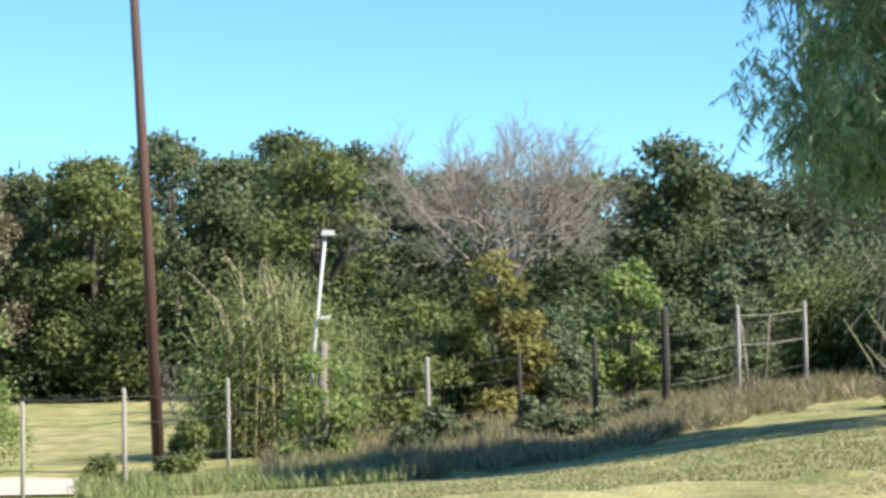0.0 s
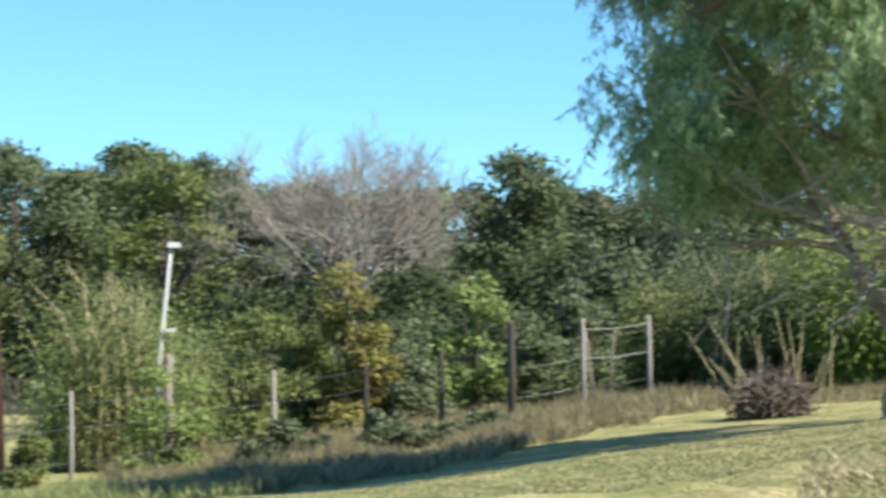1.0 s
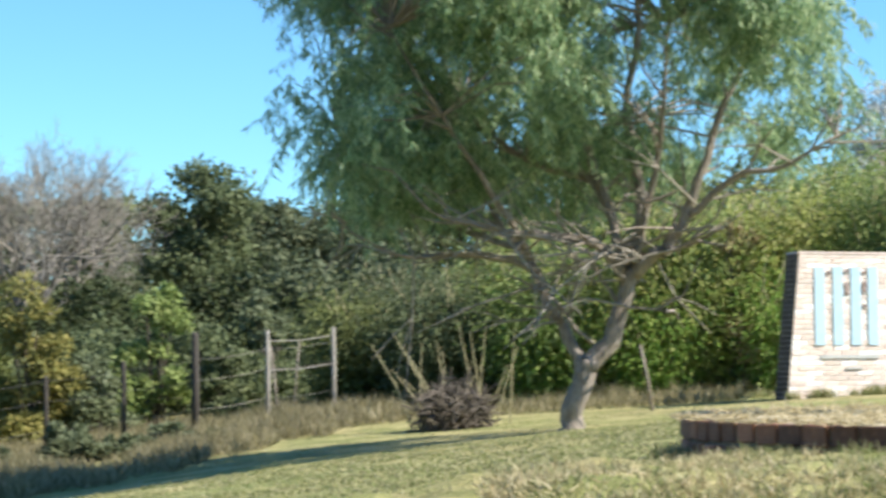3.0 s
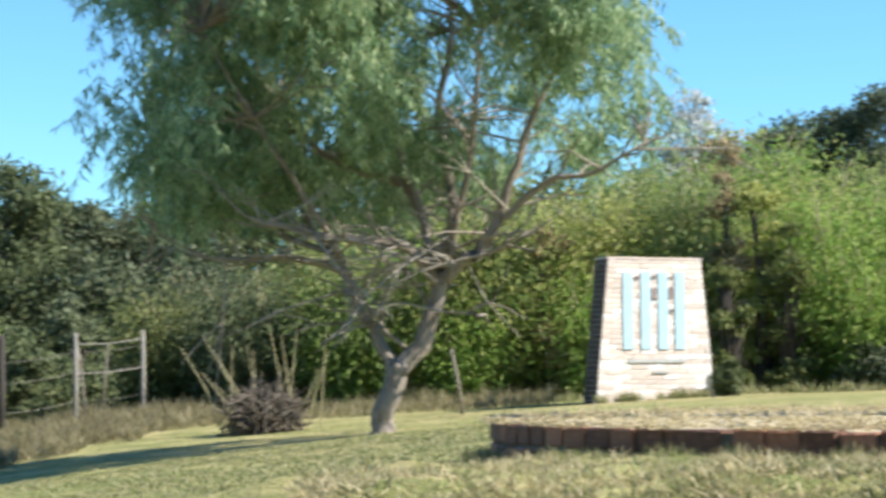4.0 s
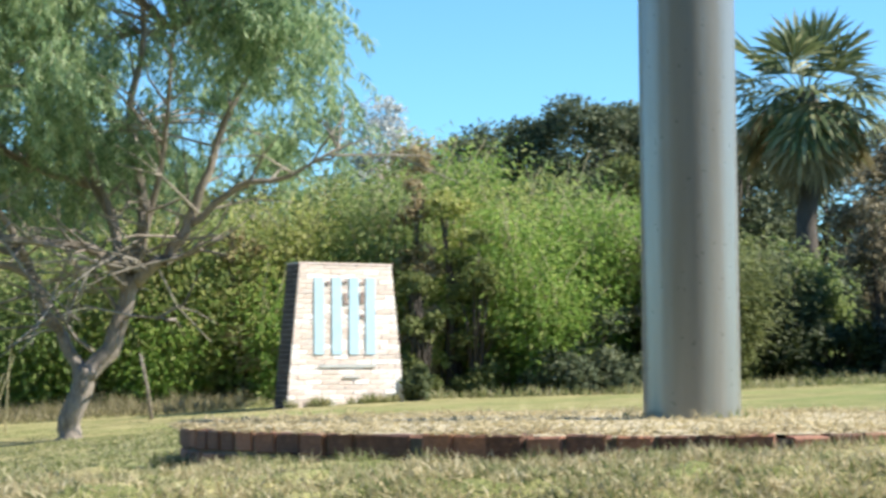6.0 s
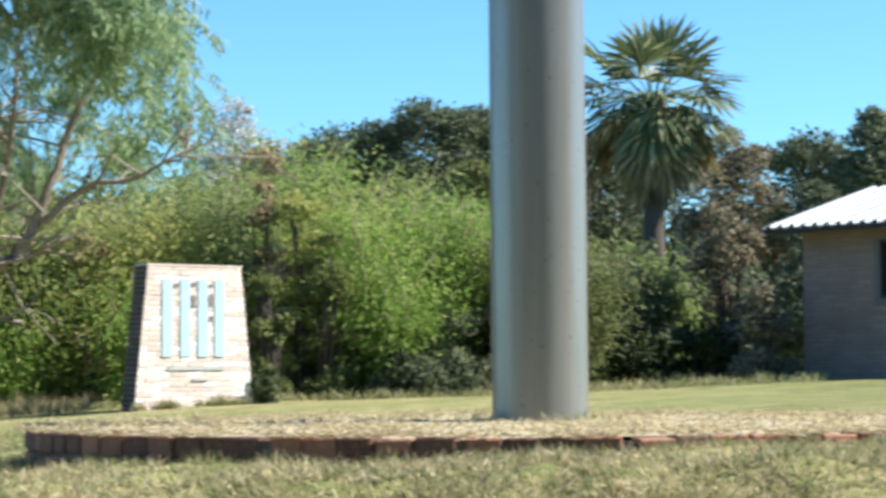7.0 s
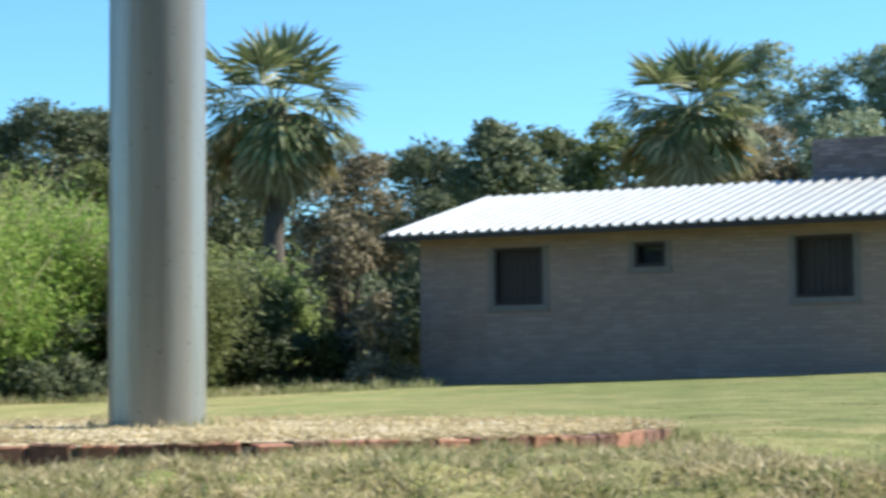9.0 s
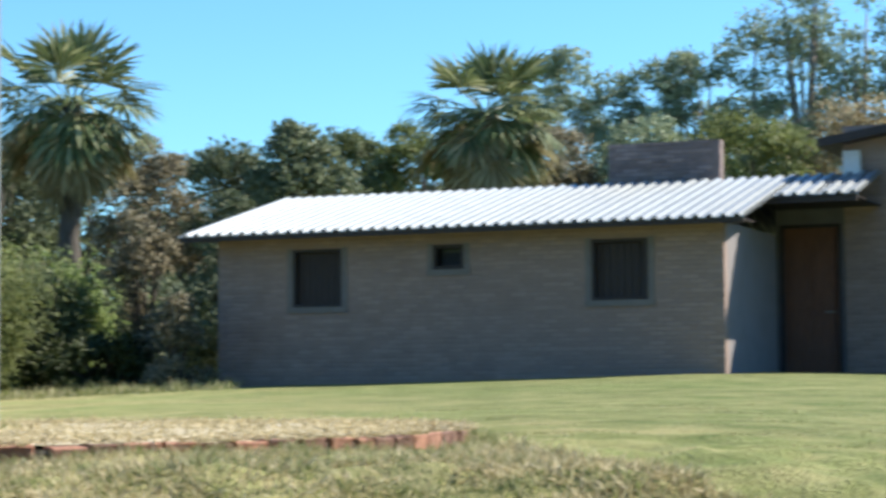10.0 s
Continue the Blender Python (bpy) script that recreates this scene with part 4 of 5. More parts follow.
bpy.context.view_layer.update()
HOLES = []
for (ya, sa_), (yb, sb_) in (((42.52, 0.0642), (43.86, 0.0370)), ((46.37, 0.0663), (47.22, 0.0547)), ((50.72, 0.0682), (52.28, 0.0392))):
    HOLES.append((wall_x(ya, 0), wall_z(yb, sb_), wall_x(yb, 0), wall_z(ya, sa_)))
part("front_wall", wall_with_holes(0, LEN, -0.3, WH, HOLES, 0, 0.2), BRICK_GREY, house, "grey-brown brick wall in shade")
g = Geo().box(0, 0.2, -0.3, 0.2, DEP, WH).box(0.2, DEP - 0.2, -0.3, LEN + 5.5, DEP, WH)
part("rear_walls", g, BRICK_GREY, house)
PY = 3.3
g = Geo().box(LEN - 0.2, 0.2, -0.3, LEN, PY, WH)
part("porch_side_wall", g, PORCH_LIGHT, house, "light grey painted side wall of the porch")
DX0, DX1 = wall_x(55.86, PY), wall_x(57.49, PY)
DH = wall_z(55.86, 0.0733, PY)
TX0 = DX1 + 0.06
DW = DX1 - DX0
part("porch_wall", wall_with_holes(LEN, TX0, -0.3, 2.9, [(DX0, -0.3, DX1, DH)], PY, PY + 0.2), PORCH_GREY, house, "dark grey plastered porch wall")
g = Geo().box(DX0 + 0.05, PY + 0.07, 0.0, DX1 - 0.05, PY + 0.12, DH - 0.05)
door = part("front_door", g, DOOR_WOOD, house, "dark varnished wooden front door")
for a, b, c, d in ((0.14, 0.14, 0.46, 0.40), (0.54, 0.14, 0.86, 0.40), (0.14, 0.46, 0.46, 0.92), (0.54, 0.46, 0.86, 0.92)):
    part("door_panel", Geo().box(DX0 + a * DW, PY + 0.045, b * DH, DX0 + c * DW, PY + 0.07, d * DH, 0.006), DOOR_WOOD, door)
part("door_handle", Geo().tube([(DX1 - 0.14, PY + 0.07, 1.0), (DX1 - 0.14, PY + 0.0, 1.0), (DX1 - 0.26, PY + 0.0, 1.0)], 0.014, 6), STEEL, door)
g = Geo().box(DX0, PY - 0.03, -0.05, DX0 + 0.05, PY + 0.12, DH).box(DX1 - 0.05, PY - 0.03, -0.05, DX1, PY + 0.12, DH).box(DX0 + 0.05, PY - 0.03, DH - 0.05, DX1 - 0.05, PY + 0.12, DH)
part("door_frame", g, DARK_WOOD, house)

for i, (a, c, b, d) in enumerate(HOLES):
    win = part("window", Geo().box(a, 0.17, c, b, 0.19, d), DARK_WOOD if i != 1 else GLASS, house, "closed dark boarded wooden shutters" if i != 1 else "small dark glazed window")
    e = 0.05
    fr = Geo().box(a, -0.01, c, a + e, 0.12, d).box(b - e, -0.01, c, b, 0.12, d).box(a + e, -0.01, d - e, b - e, 0.12, d).box(a + e, -0.01, c, b - e, 0.12, c + e)
    part("window_frame", fr, DARK_WOOD, win)
    s = Geo().box(a - 0.1, -0.03, c - 0.09, b + 0.1, 0.12, c).box(a - 0.09, -0.012, c, a, 0.06, d + 0.02).box(b, -0.012, c, b + 0.09, 0.06, d + 0.02)
    part("window_sill", s, PLASTER, win, "grey rendered surround")
    if i == 1:
        # extra pane and rail, added and tilted only to reflect pale sky
        m = pose(0, 0.03, c + 0.06, -24, 0, 0)
        part("tilted_pane", Geo().box(a + 0.16, 0, 0, b - 0.05, 0.012, (d - c) * 0.55, 0, m), GLASS, win, "added pane tilted to mirror the pale sky")
        part("pane_rail", Geo().box(a + 0.16, -0.012, -0.02, b - 0.05, 0.02, 0.0, 0, m), DARK_WOOD, win)
    else:
        k = 7
        for q in range(k):
            xa = a + e + (b - a - 2 * e) * q / k
            xb = a + e + (b - a - 2 * e) * (q + 1) / k
            part("shutter_board", Geo().box(xa + 0.004, 0.075, c + e + 0.005, xb - 0.004, 0.1, d - e - 0.005), DARK_WOOD, win)

# corrugated roof: two slopes over the long wing
EAVE_Y, RIDGE_Y, EAVE_Z, RIDGE_Z = -0.5, 3.14, 2.25, 3.12
RX0, RX1 = -0.45, LEN + 0.42


def corrugated(x0, x1, ya, za, yb, zb, pitch=0.20, depth=0.044, thick=0.02):
    """A trapezoid-ribbed sheet from the line (ya, za) to the line (yb, zb)."""
    prof = []
    x, k = x0, 0
    while x < x1:
        for dx, dz in ((0.0, 0.0), (0.42, 0.0), (0.52, 1.0), (0.80, 1.0), (0.90, 0.0)):
            prof.append((min(x + dx * pitch, x1), dz * depth))
        x += pitch
    prof.append((x1, 0.0))
    vs = []
    n = 6
    for i in range(n + 1):
        t = i / n
        for px, pz in prof:
            vs.append((px, ya + (yb - ya) * t, za + (zb - za) * t + pz))
    m = len(prof)
    top = [(i * m + j, i * m + j + 1, (i + 1) * m + j + 1, (i + 1) * m + j) for i in range(n) for j in range(m - 1)]
    k = len(vs)
    vs += [(a, b, c - thick) for a, b, c in vs]
    bot = [(d + k, c + k, b + k, a + k) for a, b, c, d in top]
    rim = [(j, j + k, j + 1 + k, j + 1) for j in range(m - 1)] + [(n * m + j + 1, n * m + j + 1 + k, n * m + j + k, n * m + j) for j in range(m - 1)]
    return Geo().add(vs, top + bot + rim)


roof = part("roof", corrugated(RX0, RX1, EAVE_Y, EAVE_Z, RIDGE_Y, RIDGE_Z), ZINC, house, "pale corrugated metal roof")
part("rear_slope", corrugated(RX0, RX1, 2 * RIDGE_Y - EAVE_Y, EAVE_Z, RIDGE_Y + 0.01, RIDGE_Z), ZINC, roof)
part("fascia", Geo().box(RX0 + 0.02, EAVE_Y + 0.03, EAVE_Z - 0.085, RX1 - 0.02, EAVE_Y + 0.06, EAVE_Z - 0.012), DARK_WOOD, roof, "dark wooden fascia board")
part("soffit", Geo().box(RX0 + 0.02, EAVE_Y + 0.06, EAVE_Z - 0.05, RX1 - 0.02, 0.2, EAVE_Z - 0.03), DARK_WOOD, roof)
g = Geo()
g.add([(0.02, 0.2, WH), (0.02, DEP, WH), (0.02, RIDGE_Y, RIDGE_Z - 0.1), (0.02, RIDGE_Y, RIDGE_Z - 0.1), (0.2, 0.2, WH), (0.2, DEP, WH), (0.2, RIDGE_Y, RIDGE_Z - 0.1), (0.2, RIDGE_Y, RIDGE_Z - 0.1)], [(0, 1, 2, 3), (4, 7, 6, 5), (0, 3, 7, 4), (1, 5, 6, 2)])
part("gable", g, BRICK_GREY, house)
CX0, CX1 = wall_x(51.28, 3.5), wall_x(54.32, 3.5)
part("chimney", Geo().box(CX0, 3.4, 2.6, CX1, 3.62, wall_z(51.28, 0.1133, 3.5)), BRICK_DARK, house, "wide dark brick chimney block")

# taller wing beyond the porch
TZ = wall_z(56.9, 0.1105, PY - 0.45)
part("tall_wing_wall", Geo().box(TX0, PY - 0.02, -0.3, TX0 + 4.5, PY + 0.2, TZ + 0.35).box(TX0, PY + 0.2, -0.3, TX0 + 0.2, DEP + 1.5, TZ + 0.1), BRICK_GREY, house, "brick wall of the taller wing")
g = Geo()
RA = wall_x(56.9, PY - 0.45)
vs = [(RA, PY - 0.45, TZ), (TX0 + 5, PY - 0.45, TZ + 0.85), (TX0 + 5, DEP + 1.8, TZ + 0.85), (RA, DEP + 1.8, TZ)]
g.add(vs + [(a, b, c + 0.13) for a, b, c in vs], [(0, 3, 2, 1), (4, 5, 6, 7), (0, 1, 5, 4), (1, 2, 6, 5), (2, 3, 7, 6), (3, 0, 4, 7)])
part("tall_wing_roof", g, DARK_WOOD, house, "dark overhanging roof edge of the taller wing")
PORCH_Y = 1.25
PITCH = (RIDGE_Z - EAVE_Z) / (RIDGE_Y - EAVE_Y)
CZ = EAVE_Z + (PORCH_Y - EAVE_Y) * PITCH
part("porch_roof", corrugated(RX1 + 0.004, TX0 - 0.01, PORCH_Y, CZ, RIDGE_Y, RIDGE_Z), ZINC, house, "corrugated metal roof drawn back over the porch")
PX1 = wall_x(57.95, PORCH_Y)
part("porch_roof_end", corrugated(TX0 - 0.006, PX1, PORCH_Y, CZ, PY - 0.05, CZ + (PY - 0.05 - PORCH_Y) * PITCH), ZINC, house, "end of the corrugated porch roof before the taller wing")
part("canopy_beam", Geo().box(LEN + 0.06, PORCH_Y + 0.05, CZ - 0.11, PX1 - 0.02, PORCH_Y + 0.13, CZ - 0.03), DARK_WOOD, house)
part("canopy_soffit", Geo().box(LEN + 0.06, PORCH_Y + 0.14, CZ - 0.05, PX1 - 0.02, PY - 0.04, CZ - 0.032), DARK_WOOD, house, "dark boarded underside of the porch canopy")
lamp = thing("wall_floodlight", house.matrix_world @ Vector((wall_x(57.8, PY - 0.14), PY - 0.14, wall_z(57.8, 0.0955, PY - 0.14))), "white box-shaped floodlight on the taller wing's wall", "lamp", turn=-68.7)
part("housing", Geo().box(-0.14, 0.0, 0.0, 0.14, 0.11, 0.42, 0.01), WHITE, lamp)
part("bracket", Geo().box(-0.03, 0.11, 0.15, 0.03, 0.118, 0.25), STEEL, lamp)

# ---------------------------------------------------------------- fence, poles
POSTS = [  # bearing, distance, top and foot slopes are met by the height
    (-11.4, 24.0, 1.10, 0.027, POST_PALE), (-8.7, 25.0, 1.22, 0.029, POST_PALE), (-5.9, 26.0, 1.28, 0.026, POST_PALE),
    (-0.44, 31.0, 1.30, 0.036, POST_PALE), (2.08, 31.2, 1.20, 0.036, POST_DARK), (4.15, 31.0, 1.26, 0.04, POST_DARK), (6.08, 30.5, 1.52, 0.06, POST_DARK),
    (8.05, 31.0, 1.40, 0.035, POST_PALE), (9.85, 31.4, 1.34, 0.035, POST_PALE),
]
heads = []
for yw, d, h, r, mat in POSTS:
    o = on_ground(yw, d)
    pale = mat is POST_PALE
    ob = thing("fence_post", o, "weathered pale wooden fence post" if pale else "dark rough wooden fence post", "post", "fence posts")
    g = Geo().tube([(0, 0, -0.2), (0.008, 0, h * 0.5), (0.0, 0.006, h * 0.97), (0, 0, h)], [r, r * 0.96, r * 0.9, r * 0.7], 9)
    part("stake", g, mat, ob, smooth=True)
    heads.append(o)
for k, f in enumerate((0.35, 0.72, 0.98)):
    g = Geo()
    for a, b in zip(heads, heads[1:]):
        pa, pb = a + Vector((0, 0, 1.15 * f)), b + Vector((0, 0, 1.15 * f))
        g.tube([pa, pa.lerp(pb, 0.33) - Vector((0, 0, 0.03)), pa.lerp(pb, 0.67) - Vector((0, 0, 0.03)), pb], 0.004, 4, cap=False)
    solid("fence_wire", g, WIRE, "thin sagging fence wire strung between posts", "wire", group="fence wires")

o = on_ground(-7.74, 30)
pole = thing("utility_pole", o, "tall dark brown wooden utility pole, leaning slightly", "pole")
top = at(-8.66, 30)
ln = Vector((top.x - o.x, top.y - o.y, 0))
g = Geo().tube([Vector((0, 0, -0.2)), ln * 0.4 + Vector((0, 0, 4.0)), ln + Vector((0, 0, 9.5))], [0.09, 0.075, 0.055], 14)
part("shaft", g, CREOSOTE, pole, smooth=True)

o = on_ground(-3.85, 31.5)
lp = thing("yard_lamp", o, "leaning pale grey pole with a small lamp head", "lamp")
head = at(-3.2, 31.5, 0.057 * 31.5) - o
side = Vector((1, 0, 0))
part("pole", Geo().tube([(0, 0, -0.2), head * 0.5, head], [0.030, 0.027, 0.024], 10), GREY_PAINT, lp, smooth=True)
m = Matrix.Translation(head)
part("lamp_head", Geo().box(-0.06, -0.07, 0.0, 0.15, 0.07, 0.08, 0.015, m), GREY_PAINT, lp)
m = Matrix.Translation(head * 0.62 + Vector((0.08, -0.05, 0.0)))
part("bracket", Geo().box(-0.03, -0.04, 0.0, 0.12, 0.04, 0.05, 0.008, m), GREY_PAINT, lp)

# rails between the last two fence posts
for f in (0.62, 0.95):
    a, b = heads[7] + Vector((0, 0, 1.30 * f)), heads[8] + Vector((0, 0, 1.28 * f))
    solid("fence_rail", Geo().tube([a, a.lerp(b, 0.5) - Vector((0, 0, 0.03)), b], [0.008, 0.007, 0.008], 6), POST_PALE, "thin weathered rail tied between fence posts", "rail", group="fence rails")


def leaning_stake(yaw, d, height, lean, r, label):
    o = on_ground(yaw, d)
    right = Vector((math.cos(radians(yaw)), -math.sin(radians(yaw)), 0))
    ob = thing("leaning_stake", o, label, "stake", "leaning stakes")
    part("stick", Geo().tube([Vector((0, 0, -0.1)), right * lean * 0.45 + Vector((0, 0, height * 0.5)), right * lean + Vector((0, 0, height))], [r, r * 0.9, r * 0.7], 7), BARK, ob, smooth=True)


leaning_stake(29.2, 31.5, 1.0, -0.26, 0.03, "pale leaning stake before the bamboo")
leaning_stake(18.6, 27.0, 0.85, -0.16, 0.024, "grey leaning prop behind the pepper tree")
leaning_stake(8.35, 31.4, 1.15, -0.12, 0.022, "grey stick leaning beside a fence post")
leaning_stake(8.75, 32.0, 1.2, 0.10, 0.016, "thin grey stick leaning beside a fence post")

o = on_ground(-3.3, 29.6)
gp = thing("gate_post", o, "thick split grey gate post in the shrub", "post")
part("stake", Geo().tube([(0, 0, -0.2), (0.03, 0, 0.5), (-0.01, 0, 1.1), (0.02, 0, 1.62), (0.03, 0, 1.7)], [0.085, 0.075, 0.07, 0.06, 0.035], 9), BARK, gp, smooth=True)


# ---------------------------------------------------------------- brush pile
def brush_pile():
    rng = np.random.default_rng(31)
    ob = thing("brush_pile", on_ground(13.1, 26.0), "heap of dead dark brushwood with dry stalks", "brush pile", turn=-13.1)
    ob.scale = (0.98, 0.98, 1.2)
    g = Geo()
    for _ in range(420):
        a, r = rng.uniform(0, 2 * math.pi), 0.46 * math.sqrt(rng.random())
        z = max(0.0, (0.5 - 0.9 * (r / 0.6) ** 2 * 0.5)) * rng.random()
        p = Vector((math.cos(a) * r, math.sin(a) * r, z))
        v = Vector((rng.normal(), rng.normal(), rng.normal() * 0.5)).normalized() * rng.uniform(0.12, 0.3)
        g.tube([p - v, p + Vector(rng.normal(size=3)) * 0.03, p + v], [0.011, 0.009, 0.004], 4, cap=False)
    part("brushwood", g, TWIG_DARK, ob, kind="stuff")
    for i in range(16):
        x = rng.uniform(-0.55, 0.75)
        lean = rng.normal() * 0.22 + (-0.3 if x < -0.1 else 0.05)
        h = rng.uniform(0.5, 1.15)
        y = rng.uniform(0.2, 0.6)
        part("dry_stalk", Geo().tube([(x, y, 0), (x + lean * 0.4, y, h * 0.5), (x + lean, y, h)], [0.014, 0.011, 0.005], 5), CANE, ob)


brush_pile()

# ---------------------------------------------------------------- bricks
def brick_geo(w, h, d):
    """One brick with slightly broken edges, front face towards -y, its middle at the origin."""
    e = min(0.006, h * 0.12)
    g = Geo()
    vs = []
    for y, k in ((-d / 2, e), (-d / 2 + e, 0.0), (d / 2, 0.0)):
        vs += [(-w / 2 + k, y, -h / 2 + k), (w / 2 - k, y, -h / 2 + k), (w / 2 - k, y, h / 2 - k), (-w / 2 + k, y, h / 2 - k)]
    fs = [(0, 1, 2, 3)]
    for r in (0, 4):
        for k in range(4):
            fs.append((r + k, r + 4 + k, r + 4 + (k + 1) % 4, r + (k + 1) % 4))
    return g.add(vs, fs)


rng = np.random.default_rng(77)
HEADERS = [brick_geo(0.112 + 0.006 * k, 0.074, 0.10).mesh("brick") for k in range(4)]
for me in HEADERS:
    me.materials.append(BRICK_RED)
    me.shade_flat()
for course in range(2):
    for i in range(98):
        a = 2 * math.pi * (i + 0.5 * course + 0.08 * rng.normal()) / 98
        b = new("brick", HEADERS[int(rng.integers(4))])
        b.parent = platform
        r = PR - 0.05 + 0.0025 * rng.normal()
        b.matrix_local = pose(r * math.cos(a), r * math.sin(a), -0.038 - 0.084 * course + 0.003 * rng.normal(), rng.normal() * 1.2, rng.normal() * 1.2, math.degrees(a) + 90 + rng.normal() * 1.5)

# monument bricks: tapered front and sides, stretcher courses
COURSE = 0.068
n_course = int((H + 0.02) / COURSE)
for c in range(-1, n_course):
    z0, z1 = c * COURSE, (c + 1) * COURSE - 0.007
    zm = (z0 + z1) / 2
    w = WB + (WT - WB) * zm / H
    x = -w / 2 - (0.125 if c % 2 else 0.0)
    while x < w / 2 - 0.02:
        xa, xb = max(x, -w / 2), min(x + 0.244, w / 2)
        if xb - xa > 0.03:
            if xb > w / 2 - 0.04:
                xb = w / 2
            bb = part("brick", brick_geo(xb - xa, z1 - z0, 0.05), BRICK_PALE, mon)
            bb.matrix_local = pose((xa + xb) / 2, 0.0175 + 0.002 * rng.normal(), zm)
        x += 0.25
    # side bricks nearly black: the shade on the sides is put into their colour
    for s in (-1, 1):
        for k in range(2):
            bb = part("brick", brick_geo(0.166, COURSE - 0.003, 0.05), BRICK_SIDE_SHADE, mon)
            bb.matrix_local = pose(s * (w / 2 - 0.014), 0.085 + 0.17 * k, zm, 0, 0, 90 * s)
part("coping", Geo().box(-WT / 2 - 0.01, -0.015, H + 0.001, WT / 2 + 0.01, TH + 0.01, H + 0.022, 0.004), BRICK_PALE, mon, "thin weathered brick coping course")

# house wall bricks: the nearest stretch singly, the rest joined
BRICK_M = brick_geo(0.238, 0.056, 0.03).mesh("brick")
BRICK_M.materials.append(BRICK_GREY)
BRICK_M.shade_flat()
rest = Geo()
singles = 0


def clear_of_openings(xa, xb, za, zb):
    return all(xb < h[0] - 0.10 or xa > h[2] + 0.10 or zb < h[1] - 0.10 or za > h[3] + 0.03 for h in HOLES)


for c in range(int(2.2 / 0.068)):
    z = 0.02 + c * 0.068
    x = LEN - 0.125 - (0.125 if c % 2 else 0.0)
    while x > 0.12:
        if clear_of_openings(x - 0.12, x + 0.12, z - 0.03, z + 0.03):
            if x > LEN - 2.9 and singles < 300:
                b = new("brick", BRICK_M)
                b.parent = house
                b.matrix_local = pose(x, 0.0105 + 0.0015 * rng.normal(), z)
                singles += 1
            else:
                q = brick_geo(0.238, 0.056, 0.03)
                rest.add(q.v[0] + np.array([x, 0.0105 + 0.0015 * rng.normal(), z]), q.f[0])
        x -= 0.25
part("brickwork", rest, BRICK_GREY, house, kind="stuff")
rest = Geo()
for c in range(50):
    z = 0.02 + c * 0.068
    for i in range(18):
        x = TX0 + 0.125 + i * 0.25 + (0.125 if c % 2 else 0)
        if z < TZ:
            q = brick_geo(0.238, 0.056, 0.03)
            rest.add(q.v[0] + np.array([x, PY - 0.014 + 0.0015 * rng.normal(), z]), q.f[0])
part("brickwork", rest, BRICK_GREY, house, kind="stuff")
rest = Geo()
zt = wall_z(51.28, 0.1133, 3.5)
c = 0
while zt - 0.035 - c * 0.068 > 2.7:
    x = CX0 + 0.06 + (0.12 if c % 2 else 0)
    while x < CX1 - 0.2:
        q = brick_geo(0.238, 0.056, 0.03)
        rest.add(q.v[0] + np.array([x + 0.06, 3.404 + 0.004 * rng.normal(), zt - 0.035 - c * 0.068]), q.f[0])
        x += 0.25
    c += 1
part("brickwork", rest, BRICK_DARK, house, kind="stuff")


# ---------------------------------------------------------------- grass
def blades(name, n, place, height, width, mat, label, seed, lean=0.5, flat=0.0, clump=1.3, patchy=0.9):
    """Grass: place(rng, n) gives x, y; denser and taller in tufts."""
    rng = np.random.default_rng(seed)
    x, y = place(rng, n)
    tuft = np.array([noise.noise((a * clump * 2, b * clump * 2, seed)) for a, b in zip(x, y)])
    keep = rng.random(len(x)) < 0.62 + patchy * tuft
    x, y, tuft = x[keep], y[keep], tuft[keep]
    k = len(x)
    z = ground_z(x, y) - 0.012
    if flat:
        z = np.full(k, PTOP + 0.004)
    axis = rng.normal(size=(k, 3)) * lean
    axis[:, 2] = (1.0 if not flat else flat) + 0.1 * rng.random(k)
    face = rng.normal(size=(k, 3))
    h = height * rng.uniform(0.5, 1.25, k) * (1 + 0.8 * tuft)
    g = Geo().leaves(np.stack([x, y, z], 1), axis, face, h, width * rng.uniform(0.7, 1.4, k), fold=0.18)
    return solid(name, g, mat, label, "grass", "stuff")


def sector(y0, y1, d0, d1, power=1.0, out_of_platform=True):
    def place(rng, n):
        yw, d = np.radians(rng.uniform(y0, y1, n)), d0 + (d1 - d0) * rng.random(n) ** power
        x, y = d * np.sin(yw), d * np.cos(yw)
        if out_of_platform:
            k = np.hypot(x - PC.x, y - PC.y) > PR + 0.01
            x, y = x[k], y[k]
        return x, y
    return place


def platform_disc(rng, n):
    r, a = (PR + 0.01) * np.sqrt(rng.random(n)), rng.uniform(0, 2 * math.pi, n)
    x, y = PC.x + r * np.cos(a), PC.y + r * np.sin(a)
    k = r > 0.23
    return x[k], y[k]


def platform_rim(rng, n):
    r, a = PR - 0.05 + 0.07 * rng.random(n) ** 0.7, rng.uniform(0, 2 * math.pi, n)
    return PC.x + r * np.cos(a), PC.y + r * np.sin(a)


def mast_foot(rng, n):
    r, a = 0.2 + 0.12 * rng.random(n), rng.uniform(0, 2 * math.pi, n)
    return PC.x + r * np.cos(a), PC.y + r * np.sin(a)


def platform_foot(rng, n):
    r, a = PR + 0.12 * rng.random(n), rng.uniform(0, 2 * math.pi, n)
    return PC.x + r * np.cos(a), PC.y + r * np.sin(a)


def monument_foot(rng, n):
    x, y = rng.uniform(-WB / 2 - 0.05, WB / 2 + 0.05, n), -0.03 - 0.16 * rng.random(n)
    a = radians(6.0)
    return MO.x + x * math.cos(a) - y * math.sin(a), MO.y + x * math.sin(a) + y * math.cos(a)


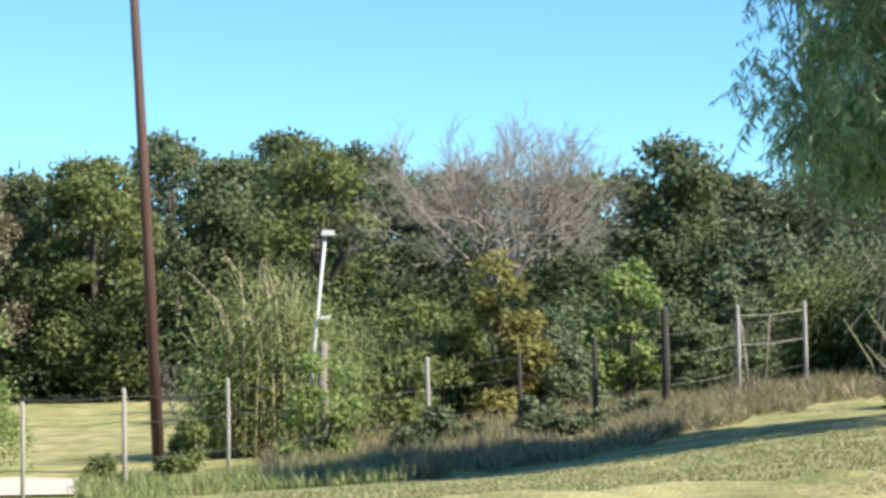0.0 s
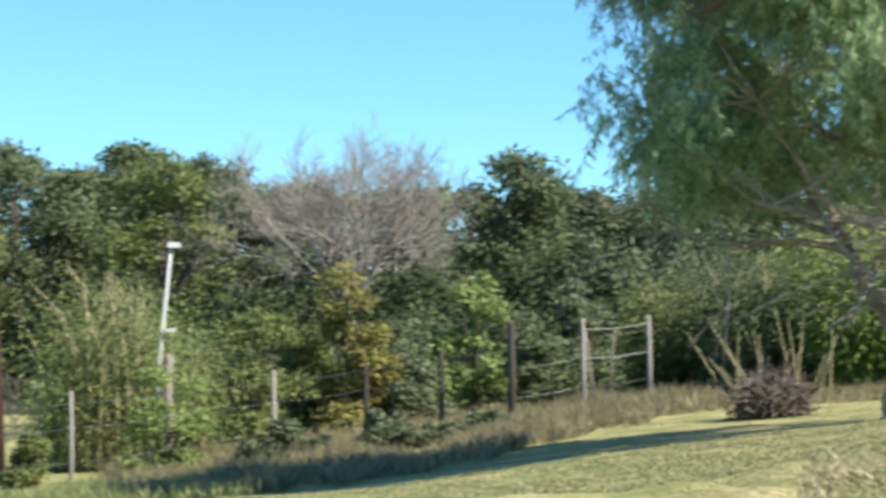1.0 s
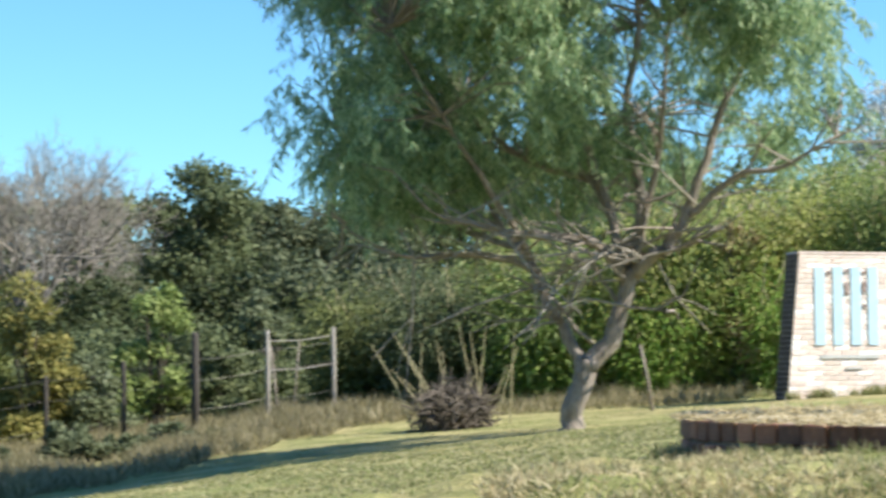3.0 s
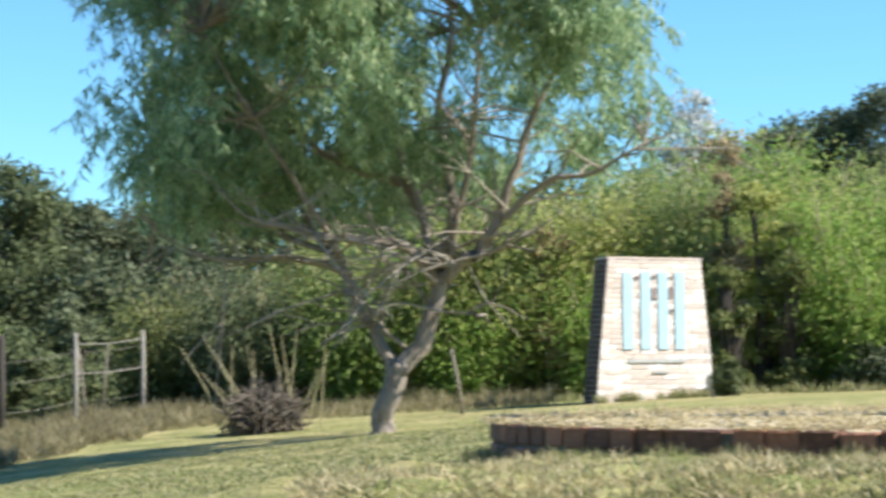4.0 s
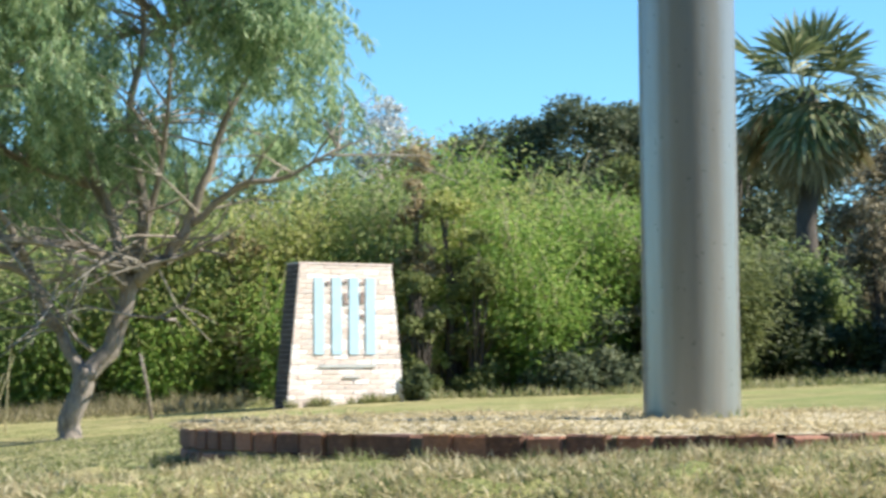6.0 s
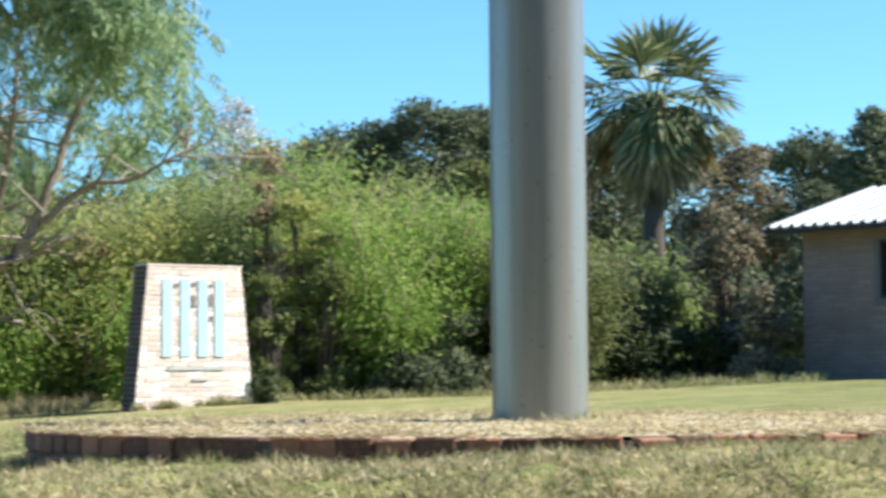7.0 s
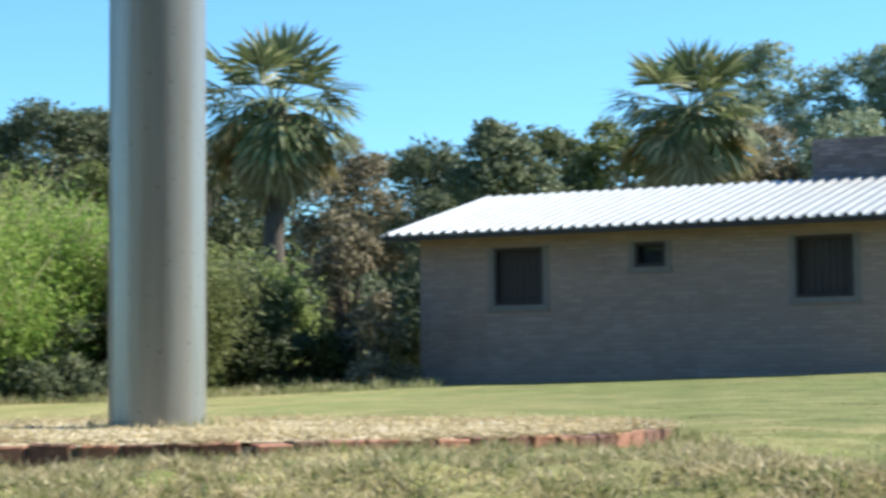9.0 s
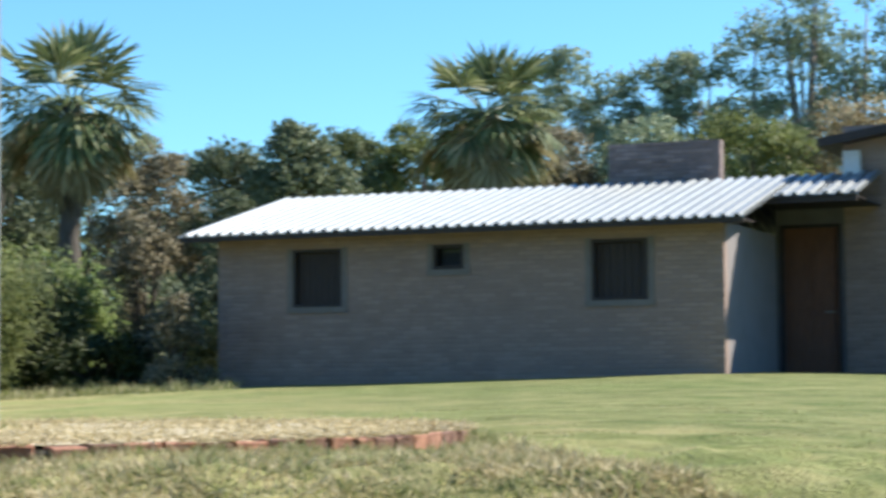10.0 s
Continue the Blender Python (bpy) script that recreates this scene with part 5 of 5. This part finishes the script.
def bank(rng, n):
    yw = rng.uniform(14, 60, n)
    far = np.interp(yw, [14, 20, 33, 46, 48, 54, 60], [7.5, 8.0, 7.0, 8.0, 7.6, 5.6, 5.2])
    d = 4.6 + (far - 4.6) * rng.random(n)
    a = np.radians(yw)
    x, y = d * np.sin(a), d * np.cos(a)
    k = np.hypot(x - PC.x, y - PC.y) > PR + 0.08
    return x[k], y[k]


def weeds(rng, n):
    yw = rng.uniform(-5, 10.5, n)
    near = np.interp(yw, [-5, 0, 4, 7, 10.5], [22.0, 21.9, 22.4, 25.2, 28.3]) + 0.5 * np.sin(yw * 3.1) + 0.3 * np.sin(yw * 7.7)
    d = near + (34.5 - near) * rng.random(n) ** 1.25
    a = np.radians(yw)
    return d * np.sin(a), d * np.cos(a)


blades("bank_grass", 60000, bank, 0.042, 0.006, GRASS, "rough tufted dry grass on the bank", 51, lean=1.0, clump=2.2)
blades("bank_grass", 60000, bank, 0.055, 0.0055, GRASS_STRAW, "pale dry straw on the bank", 52, lean=1.3, clump=1.4)
blades("bank_tufts", 60000, bank, 0.046, 0.007, GRASS, "ragged taller tufts on the bank", 63, lean=1.0, clump=2.6, patchy=3.2)
blades("bank_tufts", 26000, bank, 0.055, 0.006, GRASS_STRAW, "tangled dry tufts on the bank", 64, lean=1.2, clump=2.0, patchy=3.2)
blades("monument_foot_grass", 1500, monument_foot, 0.13, 0.012, GRASS, "ragged grass tufts along the monument's foot", 67, lean=0.5, clump=1.6, patchy=2.2)
blades("platform_rim_straw", 6000, platform_rim, 0.05, 0.005, GRASS_STRAW, "dry straw hanging over the platform's brick rim", 65, lean=1.0, flat=0.1, clump=2.2, patchy=2.4)
blades("platform_foot_grass", 20000, platform_foot, 0.055, 0.006, GRASS, "grass growing along the platform's brick edge", 53, lean=0.6, clump=3)
blades("platform_straw", 24000, platform_disc, 0.05, 0.006, GRASS_STRAW, "dry cut grass lying on the platform", 54, lean=1.0, flat=0.22)
blades("mast_foot_grass", 260, mast_foot, 0.06, 0.006, GRASS, "small green tufts at the mast's foot", 55, lean=0.5, flat=1.0)
blades("lawn_grass", 90000, sector(-6, 24, 8, 20, 0.8), 0.038, 0.012, GRASS, "short dry mown grass", 56, lean=0.9)
blades("lawn_grass", 60000, sector(18, 62, 8, 15, 0.8), 0.016, 0.008, GRASS, "short green mown grass", 57, lean=0.9)
blades("lawn_grass", 34000, sector(-4, 23, 17, 31, 1.0), 0.022, 0.02, GRASS, "mown grass further off", 58, lean=0.9)
blades("fence_grass", 36000, weeds, 0.25, 0.016, GRASS_DRY, "tall dry grass along the fence", 59, lean=0.5, clump=0.45)
blades("fence_grass", 12000, sector(8, 21, 28.5, 33, 1.0), 0.24, 0.018, GRASS_DRY, "tall dry grass before the bamboo", 60, lean=0.4, clump=0.8)
blades("fence_grass", 9000, sector(-9.9, -1, 21.0, 27, 1.0), 0.19, 0.016, foliage("tall_green_grass_blades", [(0.15, 0.19, 0.06), (0.27, 0.31, 0.12), (0.44, 0.42, 0.22)], 0.4), "tall green grass along the fence", 61, lean=0.35, clump=0.9)
blades("thicket_foot_grass", 9000, sector(20, 41, 29.5, 33, 1.0), 0.16, 0.016, GRASS, "longer grass along the bamboo's foot", 62, lean=0.5)
for i, (yw, d, top, wd, leaf, lab) in enumerate([
    (25.75, 28.9, 0.006, 0.7, LEAF_MID, "small green bush at the monument's foot"),
    (0.0, 30.2, -0.026, 1.8, LEAF_SAGE, "low grey-green weeds along the fence"),
    (2.6, 30.0, -0.022, 1.8, LEAF_SAGE, "low grey-green weeds along the fence"),
    (5.2, 29.5, -0.022, 1.9, LEAF_SAGE, "low grey-green weeds along the fence"),
    # dark leaves carry the shadow over the fence weeds in their colour
    (-0.8, 28.6, -0.036, 1.7, LEAF_DARK, "weeds along the fence, coloured dark for shade"),
    (1.0, 28.8, -0.034, 1.9, LEAF_DARK, "weeds along the fence, coloured dark for shade"),
    (2.8, 28.6, -0.031, 1.9, LEAF_DARK, "weeds along the fence, coloured dark for shade"),
    (4.4, 28.8, -0.028, 1.9, LEAF_SAGE, "dark grey-green weeds along the fence"),
    (6.4, 29.0, -0.026, 1.8, LEAF_DARK, "weeds along the fence, coloured dark for shade"),
    (-7.0, 29.0, -0.030, 1.2, LEAF_OLIVE, "low bush at the utility pole's foot"),
    (-9.3, 26.0, -0.048, 0.9, LEAF_OLIVE, "low bush beside the track")]):
    shrub("low_bush", yw, d, top, wd, leaf, lab, 260 + i, 16, 150, 0.1)
bare_tree("bare_shrub", -6.1, 34, 0.014, 1.0, "leafless grey shrub behind the utility pole", 17, TWIG_GREY, depth=4, stems=6, low=0.05)
